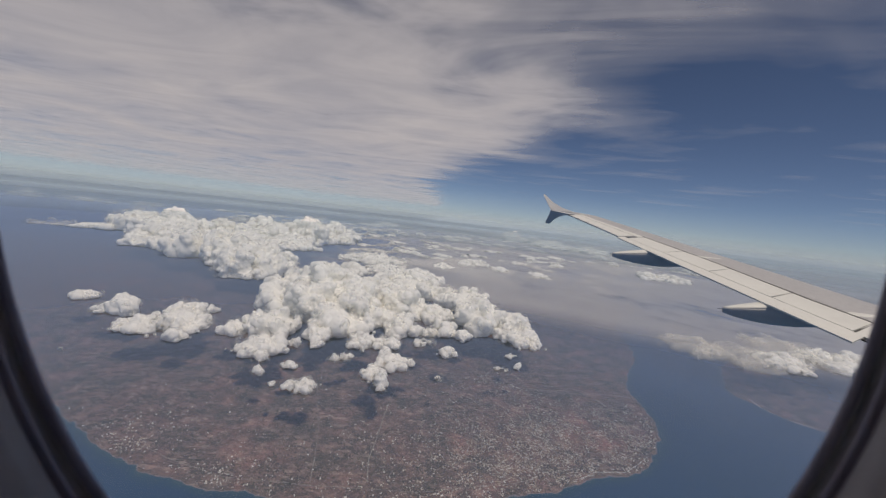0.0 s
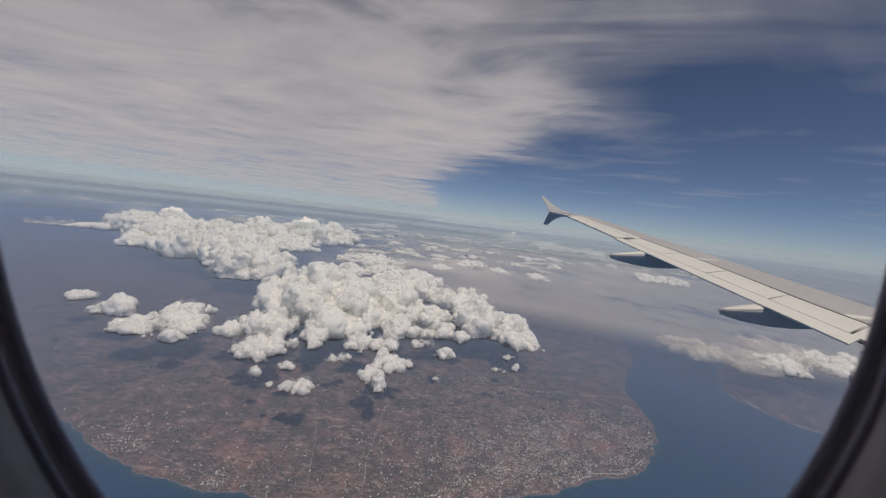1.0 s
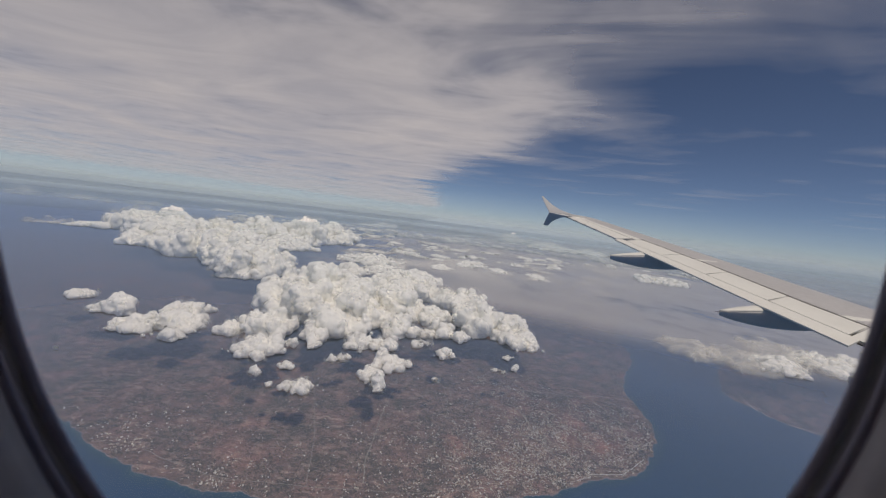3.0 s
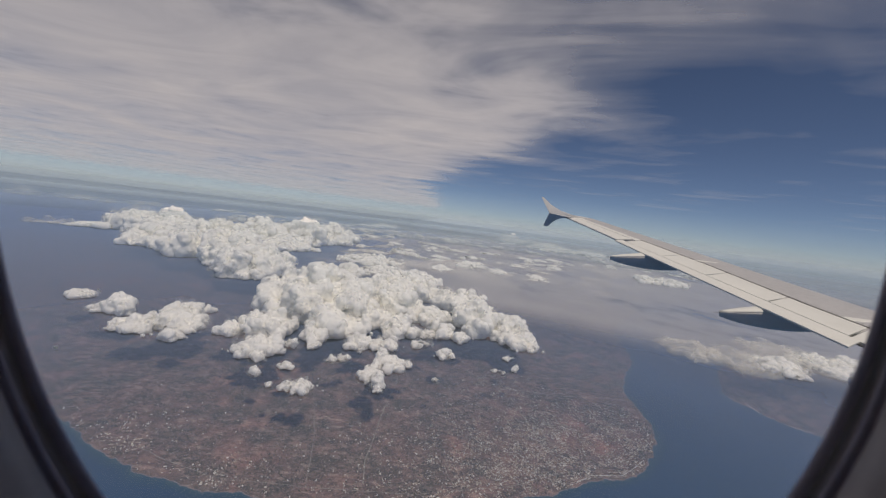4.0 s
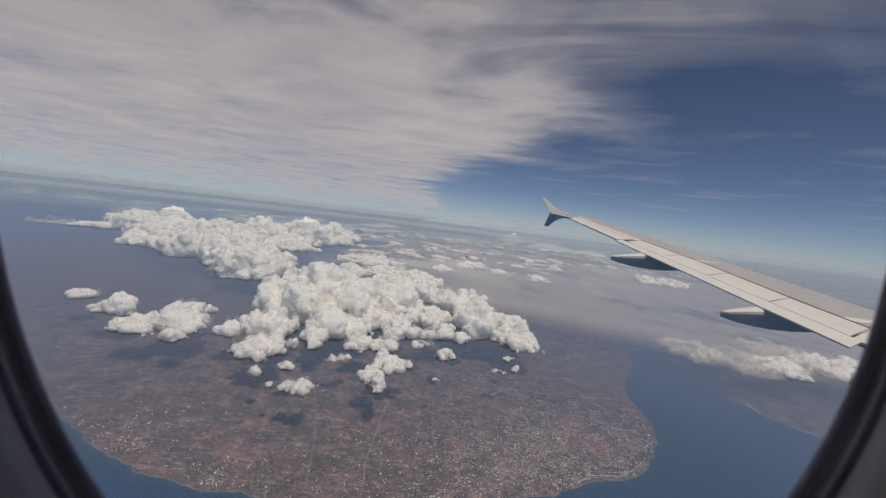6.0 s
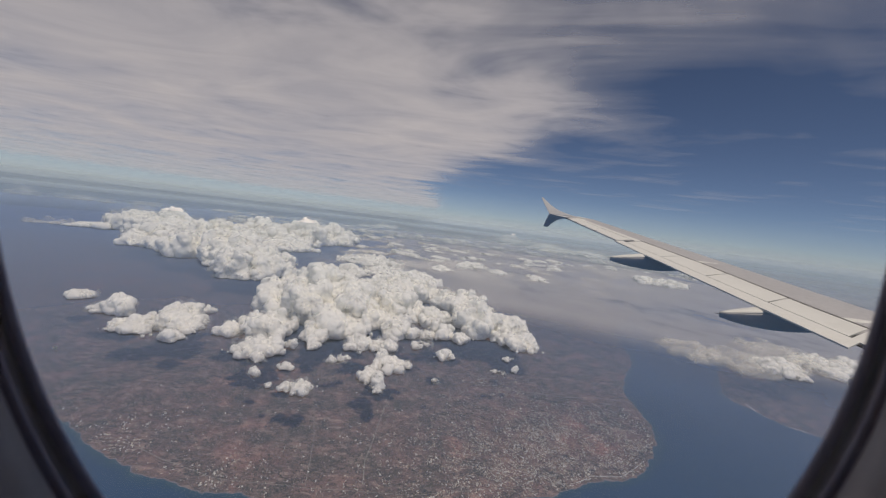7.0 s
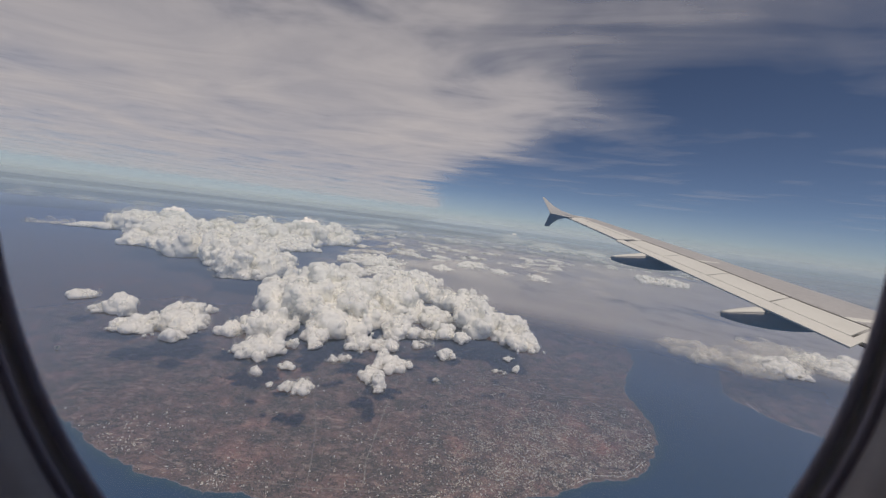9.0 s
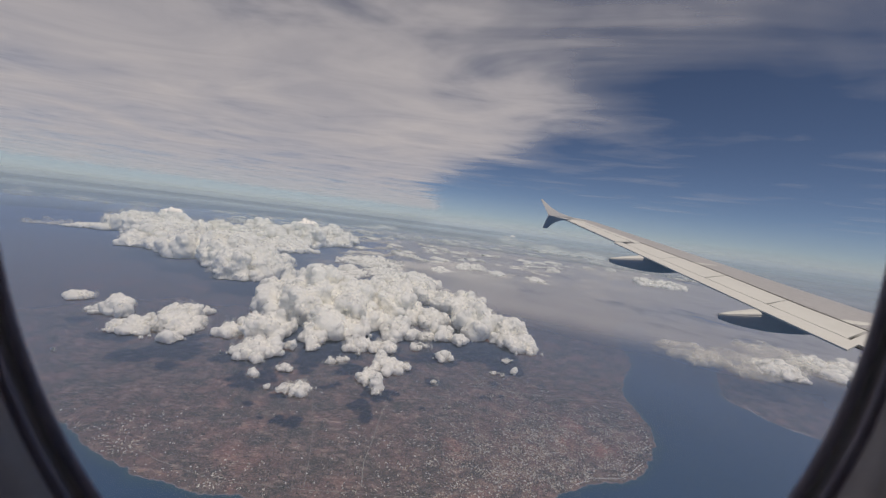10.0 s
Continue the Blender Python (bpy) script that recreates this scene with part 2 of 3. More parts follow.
def rounded(points, steps=10):
    """A closed curve through the points."""
    p = np.array(points, float)
    a, b, c, d = np.roll(p, 1, 0), p, np.roll(p, -1, 0), np.roll(p, -2, 0)
    t = np.linspace(0, 1, steps, endpoint=False)[None, :, None]
    a, b, c, d = (q[:, None] for q in (a, b, c, d))
    q = 0.5 * (2 * b + (c - a) * t + (2 * a - 5 * b + 4 * c - d) * t**2 + (3 * b - a - 3 * c + d) * t**3)
    return q.reshape(-1, 2)


def shore_distance(x, y, outline):
    """Metres to the outline, positive inside."""
    best = np.full(x.shape, 1e9)
    inside = np.zeros(x.shape, bool)
    for (x0, y0), (x1, y1) in zip(outline, np.roll(outline, -1, 0)):
        dx, dy = x1 - x0, y1 - y0
        t = np.clip(((x - x0) * dx + (y - y0) * dy) / (dx * dx + dy * dy + 1e-9), 0, 1)
        best = np.minimum(best, (x - x0 - t * dx) ** 2 + (y - y0 - t * dy) ** 2)
        inside ^= ((y0 > y) != (y1 > y)) & (x < dx * (y - y0) / (dy + 1e-12) + x0)
    return np.where(inside, 1, -1) * np.sqrt(best)


OUTLINES = [rounded(COAST, 6), rounded(ISLE, 6)]


def shore(x, y):
    s = np.maximum(shore_distance(x, y, OUTLINES[0]), shore_distance(x, y, OUTLINES[1]))
    wob = (fbm(x / 14, y / 14, 3) - 0.5) * 9 + (fbm(x / 3.2, y / 3.2, 8, 3) - 0.5) * 2.2
    return s + wob


def ground_height(x, y, s):
    rise = np.clip(s / 5, -1, 1)
    inland = np.clip((s - 60) / 250, 0, 1)
    return rise * 0.8 + inland * np.maximum(fbm(x / 130, y / 130, 5) - 0.42, 0) * 34


ang = np.radians(np.linspace(-72, 72, 480))
rad = np.concatenate([np.geomspace(100, 900, 340), np.geomspace(915, 4950, 70)])
RR, AA = np.meshgrid(rad, ang, indexing="ij")
GX, GY = RR * np.sin(AA), RR * np.cos(AA)
S = shore(GX, GY)
GZ = ground_height(GX, GY, S)
me = grid_mesh("ground", np.stack([GX, GY, GZ], -1), M_LAND)
attribute(me, "shore", S)
tagged(new("ground", me), "dry brown island farmland with scattered dark trees", "ground", kind="structure")
ang = np.radians(np.linspace(0, 360, 540, endpoint=False))
rad = np.concatenate([[1.0], np.geomspace(60, 700, 110), np.geomspace(720, 4950, 30)])
RR, AA = np.meshgrid(rad, ang, indexing="ij")
WX, WY = RR * np.sin(AA), RR * np.cos(AA)
me = grid_mesh("water", np.stack([WX, WY, WX * 0], -1), M_WATER, wrap=True)
attribute(me, "shore", -shore(WX, WY))
tagged(new("water", me), "deep blue calm sea with paler shallows", "sea", kind="structure")

# ---- roads, houses and trees on the island ----
def mat_varied(name, stops, rough=0.85):
    k = Mat(name)
    g = k.n("ShaderNodeNewGeometry")
    c = k.ramp(g.outputs["Random Per Island"], stops)
    c = k.mix(0.25, c, k.ramp(k.noise(k.coords(), 2.0, 4), [(0.3, 0.05), (0.7, 0.9)]), "OVERLAY")
    k.principled(c, rough, 0, None, 0.2)
    return k.m


M_HOUSE = mat_varied("house_roofs", [(0.0, (0.88, 0.85, 0.78)), (0.26, (0.74, 0.68, 0.58)), (0.40, (0.42, 0.36, 0.31)), (0.60, (0.36, 0.23, 0.17)), (0.80, (0.62, 0.54, 0.44)), (1.0, (0.84, 0.82, 0.78))])
M_TREE = mat_varied("tree_green", [(0.0, (0.040, 0.050, 0.032)), (0.5, (0.062, 0.070, 0.044)), (1.0, (0.095, 0.092, 0.060))], 0.95)
M_SURF = mat_varied("surf_white", [(0.0, (0.70, 0.70, 0.68)), (1.0, (0.80, 0.80, 0.78))])
M_ROAD = mat_varied("road_pale", [(0.0, (0.34, 0.31, 0.27)), (1.0, (0.40, 0.37, 0.32))])


def road(points, width, name="road", mat=None, label="pale dusty road across dry farmland"):
    p = np.array(points, float)
    t = np.linspace(0, len(p) - 1, 14 * (len(p) - 1))
    x, y = np.interp(t, np.arange(len(p)), p[:, 0]), np.interp(t, np.arange(len(p)), p[:, 1])
    x, y = x + (fbm(t * 1.3, t * 0, 31, 3) - 0.5) * 2.5, y + (fbm(t * 1.3, t * 0 + 7, 37, 3) - 0.5) * 2.5
    dx, dy = np.gradient(x), np.gradient(y)
    k = width / 2 / np.hypot(dx, dy)
    rows = [np.stack([x + side * dy * k, y - side * dx * k], -1) for side in (-1, 1)]
    P = np.stack([np.concatenate([r, (ground_height(r[:, 0], r[:, 1], shore(r[:, 0], r[:, 1])) + 0.10)[:, None]], -1) for r in rows], 1)
    tagged(new(name, grid_mesh(name, P, mat or M_ROAD)), label, name, kind="structure")


road([(-28, 360), (-30, 326), (-32, 271), (-33, 233), (-30, 212)], 0.5)
road([(20, 424), (46, 392), (70, 365), (103, 366), (137, 365), (174, 373), (206, 372)], 0.7)
road([(70, 365), (88, 300), (96, 262), (90, 232)], 0.4)
road([(-188, 226), (-150, 212), (-112, 203), (-60, 203), (0, 208), (60, 225), (108, 250), (150, 268), (186, 300)], 0.32)
road([(-60, 205), (-76, 262), (-96, 320)], 0.3)
road([(345, 406), (343, 389), (348, 368), (358, 358), (366, 353), (378, 347)], 0.55, "surf", M_SURF, "thin white line of surf on a beach")
road([(105, 238), (118, 246), (138, 250), (150, 257), (166, 272)], 0.4, "quay", M_SURF, "pale quay along the town shore")

TOWNS = [(92, 258, 34, 1.0), (140, 282, 26, 0.9), (172, 318, 22, 0.5), (74, 232, 22, 0.7), (38, 238, 30, 0.35), (-113, 203, 14, 0.55), (-188, 226, 16, 0.5), (70, 366, 26, 0.25), (-10, 214, 40, 0.14), (20, 300, 120, 0.025), (-120, 260, 90, 0.014)]


def scattered(count, density, seed):
    """Points on land, thick where the density is high."""
    rs = np.random.RandomState(seed)
    out = []
    while sum(len(o) for o in out) < count:
        x, y = rs.uniform(-260, 240, 9000), rs.uniform(190, 470, 9000)
        keep = rs.uniform(0, 1, 9000) < density(x, y)
        x, y = x[keep], y[keep]
        s = shore(x, y)
        ok = s > 1.8
        out.append(np.stack([x[ok], y[ok], ground_height(x, y, s)[ok]], -1))
    return np.concatenate(out)[:count]


def town_density(x, y):
    d = sum(w * np.exp(-((x - a) ** 2 + (y - b) ** 2) / (2 * r * r)) for a, b, r, w in TOWNS)
    return np.clip(d, 0, 1) * np.clip(2.4 * (fbm(x / 9, y / 9, 51, 3) - 0.28), 0, 1)


def stuff_of(name, points, shape_v, shape_f, sizes, mat, label, category, seed, grid=None):
    rs = np.random.RandomState(seed)
    n = len(points)
    turn = (np.radians(24) + rs.choice([0, math.pi / 2], n) + rs.normal(0, 0.12, n)) if grid else rs.uniform(0, 6.28, n)
    lo, hi = np.array(sizes[0]), np.array(sizes[1])
    scale = lo + (hi - lo) * rs.uniform(0, 1, (n, 3)) ** 2.2
    v = shape_v[None] * scale[:, None]
    c, s_ = np.cos(turn)[:, None], np.sin(turn)[:, None]
    v = np.stack([v[..., 0] * c - v[..., 1] * s_, v[..., 0] * s_ + v[..., 1] * c, v[..., 2]], -1) + points[:, None]
    f = (shape_f[None] + (np.arange(n) * len(shape_v))[:, None, None]).reshape(-1, shape_f.shape[1])
    me = bpy.data.meshes.new(name)
    me.from_pydata(v.reshape(-1, 3).tolist(), [], f.tolist())
    me.materials.append(mat)
    tagged(new(name, me), label, category, kind="stuff")


HOUSE_V = np.array([(-1, -1, 0), (1, -1, 0), (1, 1, 0), (-1, 1, 0), (-1, -1, 1), (1, -1, 1), (1, 1, 1), (-1, 1, 1), (-0.7, 0, 1.5), (0.7, 0, 1.5)]) * (0.5, 0.5, 1)
HOUSE_F = np.array([(0, 1, 5), (0, 5, 4), (1, 2, 6), (1, 6, 5), (2, 3, 7), (2, 7, 6), (3, 0, 4), (3, 4, 7), (4, 5, 9), (4, 9, 8), (6, 7, 8), (6, 8, 9), (5, 6, 9), (7, 4, 8)])
stuff_of("houses", scattered(10000, town_density, 61), HOUSE_V, HOUSE_F, ((0.25, 0.22, 0.14), (1.7, 0.9, 0.45)), M_HOUSE, "scattered pale houses and sheds of a coastal town", "houses", 62, True)


def tree_shape():
    bm = bmesh.new()
    bmesh.ops.create_icosphere(bm, subdivisions=1, radius=0.5)
    v = np.array([p.co[:] for p in bm.verts]) * (1, 1, 0.8) + (0, 0, 0.35)
    f = np.array([[q.index for q in p.verts] for p in bm.faces])
    bm.free()
    rs = np.random.RandomState(4)
    return v * (1 + rs.uniform(-0.25, 0.25, (len(v), 1))), f


TREE_V, TREE_F = tree_shape()
stuff_of("trees", scattered(9000, lambda x, y: np.clip(3.2 * (fbm(x / 22, y / 22, 71, 4) - 0.40), 0.02, 1), 72), TREE_V, TREE_F, ((0.4, 0.4, 0.3), (1.4, 1.2, 0.8)), M_TREE, "dark scattered trees and hedges between fields", "trees", 73)

# ---- haze painted on tinted sheets, thin cloud sheets ----
def sheet(name, z, r0, r1, a0, a1, mat, cover, label, category, rows=60, cols=80):
    ang = np.radians(np.linspace(a0, a1, cols))
    rad = np.geomspace(r0, r1, rows)
    RR, AA = np.meshgrid(rad, ang, indexing="ij")
    X, Y = RR * np.sin(AA), RR * np.cos(AA)
    me = grid_mesh(name, np.stack([X, Y, X * 0 + z], -1), mat)
    attribute(me, "cover", cover(X, Y))
    return tagged(new(name, me), label, category, kind="stuff")


def smooth(a, b, x):
    t = np.clip((x - a) / (b - a), 0, 1)
    return t * t * (3 - 2 * t)


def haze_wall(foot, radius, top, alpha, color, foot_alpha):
    """A tinted ring standing in for far haze, its foot nearer than its rim."""
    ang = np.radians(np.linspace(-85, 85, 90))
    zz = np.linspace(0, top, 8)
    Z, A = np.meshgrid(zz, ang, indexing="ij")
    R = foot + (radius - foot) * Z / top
    me = grid_mesh("haze", np.stack([R * np.sin(A), R * np.cos(A), Z], -1), mat_wall_haze_tint("haze_%d" % radius, color, alpha, top, foot_alpha))
    tagged(new("haze", me), "thin bluish sheet standing in for haze in the far air", "haze", kind="stuff")


def cirrus_cover(x, y):
    edge = np.interp(y, [424, 570, 860, 1003, 1454, 1787, 3000], [70, 160, 290, 290, 210, 100, -150])
    near = smooth(720, 430, y) * (0.20 - 0.38 * smooth(300, -250, x)) - 0.10 * smooth(1000, 600, y)
    near = near + 0.10 * smooth(630, 470, y) * smooth(120, 320, x) + 0.12 * np.exp(-((x + 257) ** 2 + (y - 725) ** 2) / 16000)
    return 0.68 - 0.70 * smooth(-260, 260, x - edge) - 0.10 * smooth(1500, 3600, y) + near


# Bluish tint painted on a sheet as air haze; cover sets its alpha.
def haze_tint(color):
    k = Mat("haze_tint")
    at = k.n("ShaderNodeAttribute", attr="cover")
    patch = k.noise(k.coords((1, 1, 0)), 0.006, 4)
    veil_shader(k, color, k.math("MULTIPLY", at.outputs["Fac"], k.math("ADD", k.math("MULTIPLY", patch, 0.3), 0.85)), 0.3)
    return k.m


# Stands in for air haze: sheet alpha rises with distance from the eye.
sheet("haze", 27.5, 60, 4900, -80, 80, haze_tint((0.33, 0.46, 0.80)), lambda x, y: np.interp(np.hypot(x, y), [150, 260, 420, 700, 1200, 2500], [0.09, 0.18, 0.33, 0.47, 0.68, 0.90]), "thin bluish sheet standing in for haze over the land", "haze", 50, 60)
# Second painted haze sheet, added above the clouds to lift the dark gaps.
sheet("haze", 96, 70, 4700, -80, 80, haze_tint((0.50, 0.65, 0.74)), lambda x, y: np.interp(np.hypot(x, y), [80, 250, 450, 900, 2000, 4600], [0.07, 0.14, 0.20, 0.25, 0.42, 0.62]), "thin bluish sheet standing in for haze over the clouds", "haze", 50, 60)
# Near ring leans back to catch sun and pales the dark horizon band.
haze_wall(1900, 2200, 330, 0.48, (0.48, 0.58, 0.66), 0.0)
# Far ring lays haze tint over the black sky strip below the horizon.
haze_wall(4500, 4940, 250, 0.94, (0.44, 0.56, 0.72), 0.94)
sheet("broken_cloud", 30.5, 700, 4000, -26, 40, M_BROKEN, lambda x, y: smooth(720, 1000, y) * smooth(-0.42, -0.2, x / (y + 1)) * smooth(0.85, 0.4, x / (y + 1)), "broken white streaks of far stratocumulus", "cloud")
sheet("stratus_cloud", 32, 330, 4800, -20, 70, M_STRATUS, lambda x, y: smooth(520, 690, y + x * 0.35) * smooth(-0.35, 0.12, x / (y + 1)), "thin grey-violet layer of stratus cloud", "cloud")


def cirrus():
    """A high sheet that bends down towards the horizon with the curve of the sky."""
    ang = np.radians(np.linspace(-85, 85, 120))
    rad = np.linspace(2350, 4880, 120)
    RR, AA = np.meshgrid(rad, ang, indexing="ij")
    X, Y = RR * np.sin(AA), RR * np.cos(AA)
    Z = 1500 - 0.53 * (RR - 2436)
    me = grid_mesh("cirrus_cloud", np.stack([X, Y, Z], -1), M_CIRRUS)
    k = 260 / (Z - EYE_Z)
    attribute(me, "cover", cirrus_cover(X * k, Y * k) - 0.60 * smooth(4680, 4878, RR))
    a = me.attributes.new("plan", "FLOAT_VECTOR", "POINT")
    a.data.foreach_set("vector", np.stack([X * k, Y * k, X * 0], -1).astype(np.float32).reshape(-1))
    tagged(new("cirrus_cloud", me), "wide streaky veil of pale grey cirrus", "cloud", kind="stuff")


cirrus()


# ---- cumulus ----
def ball(level):
    bm = bmesh.new()
    bmesh.ops.create_icosphere(bm, subdivisions=level, radius=1)
    v = np.array([p.co[:] for p in bm.verts])
    f = np.array([[q.index for q in p.verts] for p in bm.faces])
    bm.free()
    return v, f


BALLS = {2: ball(2), 1: ball(1)}


def noise3(p, seed=0):
    """Smooth noise from -1 to 1 at the rows of p."""
    i = np.floor(p)
    u = p - i
    u = u * u * (3 - 2 * u)
    out = 0
    for k in range(8):
        o = np.array([k & 1, (k >> 1) & 1, k >> 2])
        q = i + o
        h = np.sin(q @ (127.1, 311.7, 74.7) + seed * 19.19) * 43758.5453
        w = np.prod(np.where(o, u, 1 - u), axis=1)
        out = out + (h - np.floor(h)) * w
    return out * 2 - 1


def budded(P, rs, count, lo, hi, least):
    """Smaller balls sprouting from the upper sides of larger ones."""
    P = P[P[:, 3] * hi > least]
    Q = np.repeat(P, count, axis=0)
    n = len(Q)
    around, lift = rs.uniform(0, 6.2832, n), np.arcsin(rs.uniform(-0.25, 1.0, n))
    way = np.stack([np.cos(around) * np.cos(lift), np.sin(around) * np.cos(lift), np.sin(lift)], -1)
    r = Q[:, 3] * rs.uniform(lo, hi, n)
    return np.column_stack([Q[:, :3] + way * (Q[:, 3] * 0.93)[:, None], r])


def heap(lx, ly, h, seed, least, puff=1.0):
    """The balls of one heaped cloud over a flat base: towers, billows on them, and buds on those."""
    rs = np.random.RandomState(seed)
    r0 = puff * max(min(0.34 * min(lx, ly), 0.55 * h, 23.0), least * 1.2)
    step = r0 * 0.95
    gx, gy = np.meshgrid(np.arange(-lx / 2, lx / 2 + step, step), np.arange(-ly / 2, ly / 2 + step, step))
    gx, gy = (g.ravel() + rs.uniform(-0.5, 0.5, g.size) * step for g in (gx, gy))
    rough = fbm(gx / (r0 * 3.0) + seed * 5.1, gy / (r0 * 3.0), seed, 3) - 0.5
    rho = np.sqrt((gx / (lx / 2)) ** 2 + (gy / (ly / 2)) ** 2) + rough * 1.0
    keep = rho < 0.80
    if not keep.any():
        keep = rho <= rho.min()
    gx, gy, rho, rough = gx[keep], gy[keep], np.clip(rho[keep], 0, 1), rough[keep]
    r = r0 * rs.uniform(0.55, 1.15, len(gx)) * (1 - 0.45 * rho)
    top = h * (1 - rho**2) ** 0.6 * np.clip(0.80 + rough * 1.5 + rs.uniform(-0.22, 0.22, len(gx)), 0.3, 1.1)
    z = np.maximum(top - r, r * 0.3)
    P = [np.column_stack([gx, gy, z, r])]
    while True:
        z = z - r * 1.1
        deep = z > -0.1 * r
        if not deep.any():
            break
        gx, gy, z, r = gx[deep], gy[deep], z[deep], r[deep]
        P.append(np.column_stack([gx, gy, z, r]))
    core = np.concatenate(P)
    bud = budded(core, rs, 8, 0.28, 0.60, least)
    fine = budded(bud, rs, 4, 0.28, 0.55, least * 0.7)
    stray = bud[rs.uniform(0, 1, len(bud)) < 0.22]
    way = stray[:, :2] / np.maximum(np.hypot(stray[:, 0] / lx, stray[:, 1] / ly), 0.01)[:, None] / max(lx, ly)
    far = np.hypot(stray[:, 0] / lx, stray[:, 1] / ly) > 0.30
    stray, way = stray[far], way[far]
    drift = np.abs(rs.normal(0, 1, len(stray))) * (r0 * 0.55 + least)
    stray = np.column_stack([stray[:, :2] + way * drift[:, None], np.maximum(stray[:, 2] * rs.uniform(0.3, 1.0, len(stray)), 0.5), least * rs.uniform(0.35, 0.9, len(stray))])
    fine = np.concatenate([fine, stray])
    return np.concatenate([core, bud]), fine


def skinned(groups, voxel, seed, mat, wobble):
    """One skin round the balls, its surface slightly torn."""
    V, F, n0 = [], [], 0
    for P, level in groups:
        bv, bf = BALLS[level]
        V.append((bv[None] * P[:, None, 3:4] + P[:, None, :3]).reshape(-1, 3))
        F.append((bf[None] + (np.arange(len(P)) * len(bv))[:, None, None]).reshape(-1, 3) + n0)
        n0 += len(V[-1])
    V, F = np.concatenate(V), np.concatenate(F)
    me = bpy.data.meshes.new("lump")
    me.vertices.add(len(V))
    me.vertices.foreach_set("co", V.astype(np.float32).reshape(-1))
    me.loops.add(F.size)
    me.loops.foreach_set("vertex_index", F.astype(np.int32).reshape(-1))
    me.polygons.add(len(F))
    me.polygons.foreach_set("loop_start", np.arange(0, F.size, 3, dtype=np.int32))
    me.update(calc_edges=True)
    ob = new("lump", me)
    mod = ob.modifiers.new("skin", "REMESH")
    mod.mode, mod.voxel_size = "VOXEL", voxel
    mod = ob.modifiers.new("soften", "SMOOTH")
    mod.factor, mod.iterations = 0.5, 1
    dg = bpy.context.evaluated_depsgraph_get()
    out = bpy.data.meshes.new_from_object(ob.evaluated_get(dg))
    bpy.data.objects.remove(ob)
    bpy.data.meshes.remove(me)
    n = len(out.vertices)
    co, no = np.empty(n * 3, np.float32), np.empty(n * 3, np.float32)
    out.vertices.foreach_get("co", co)
    out.vertex_normals.foreach_get("vector", no)
    co, no = co.reshape(-1, 3), no.reshape(-1, 3)
    amp = sum(noise3(co / (voxel * w), seed + w) * voxel * w * 0.22 for w in (2.3, 4.5, 8, 15)) * wobble
    co = co + no * amp[:, None]
    low = co[:, 2] < 0
    co[low, 2] *= 0.08
    out.vertices.foreach_set("co", co.reshape(-1))
    out.materials.clear()
    out.materials.append(mat)
    out.polygons.foreach_set("use_smooth", np.ones(len(out.polygons), dtype=bool))
    out.update()
    return out


CLOUD_Z = 29.0
seed_count = [10]


def cloud(x, y, lx, ly, h, label, turn=0.0, body=None):
    seed_count[0] += 1
    grain = math.sqrt(x * x + y * y + 130 * 130) / 681
    core, fine = heap(lx, ly, h, seed_count[0], grain * 2.2)
    ob = new("cumulus_cloud")
    part("body", skinned([(core, 2), (fine, 1)], grain * 1.25, seed_count[0], body or M_CLOUD, 1.0), ob)
    grown = core + (0, 0, 0, grain * 0.8) if lx < 16 else np.concatenate([core, fine[::2]]) + (0, 0, 0, grain * 1.7)
    part("wisp", skinned([(grown, 1)], grain * 1.6, seed_count[0] + 50, body or M_WISP, 1.3), ob, "thin ragged outer wisps")
    ob.matrix_basis = pose(x, y, CLOUD_Z, 0, 0, turn)
    return tagged(ob, label, "cloud", "cumulus over the island")


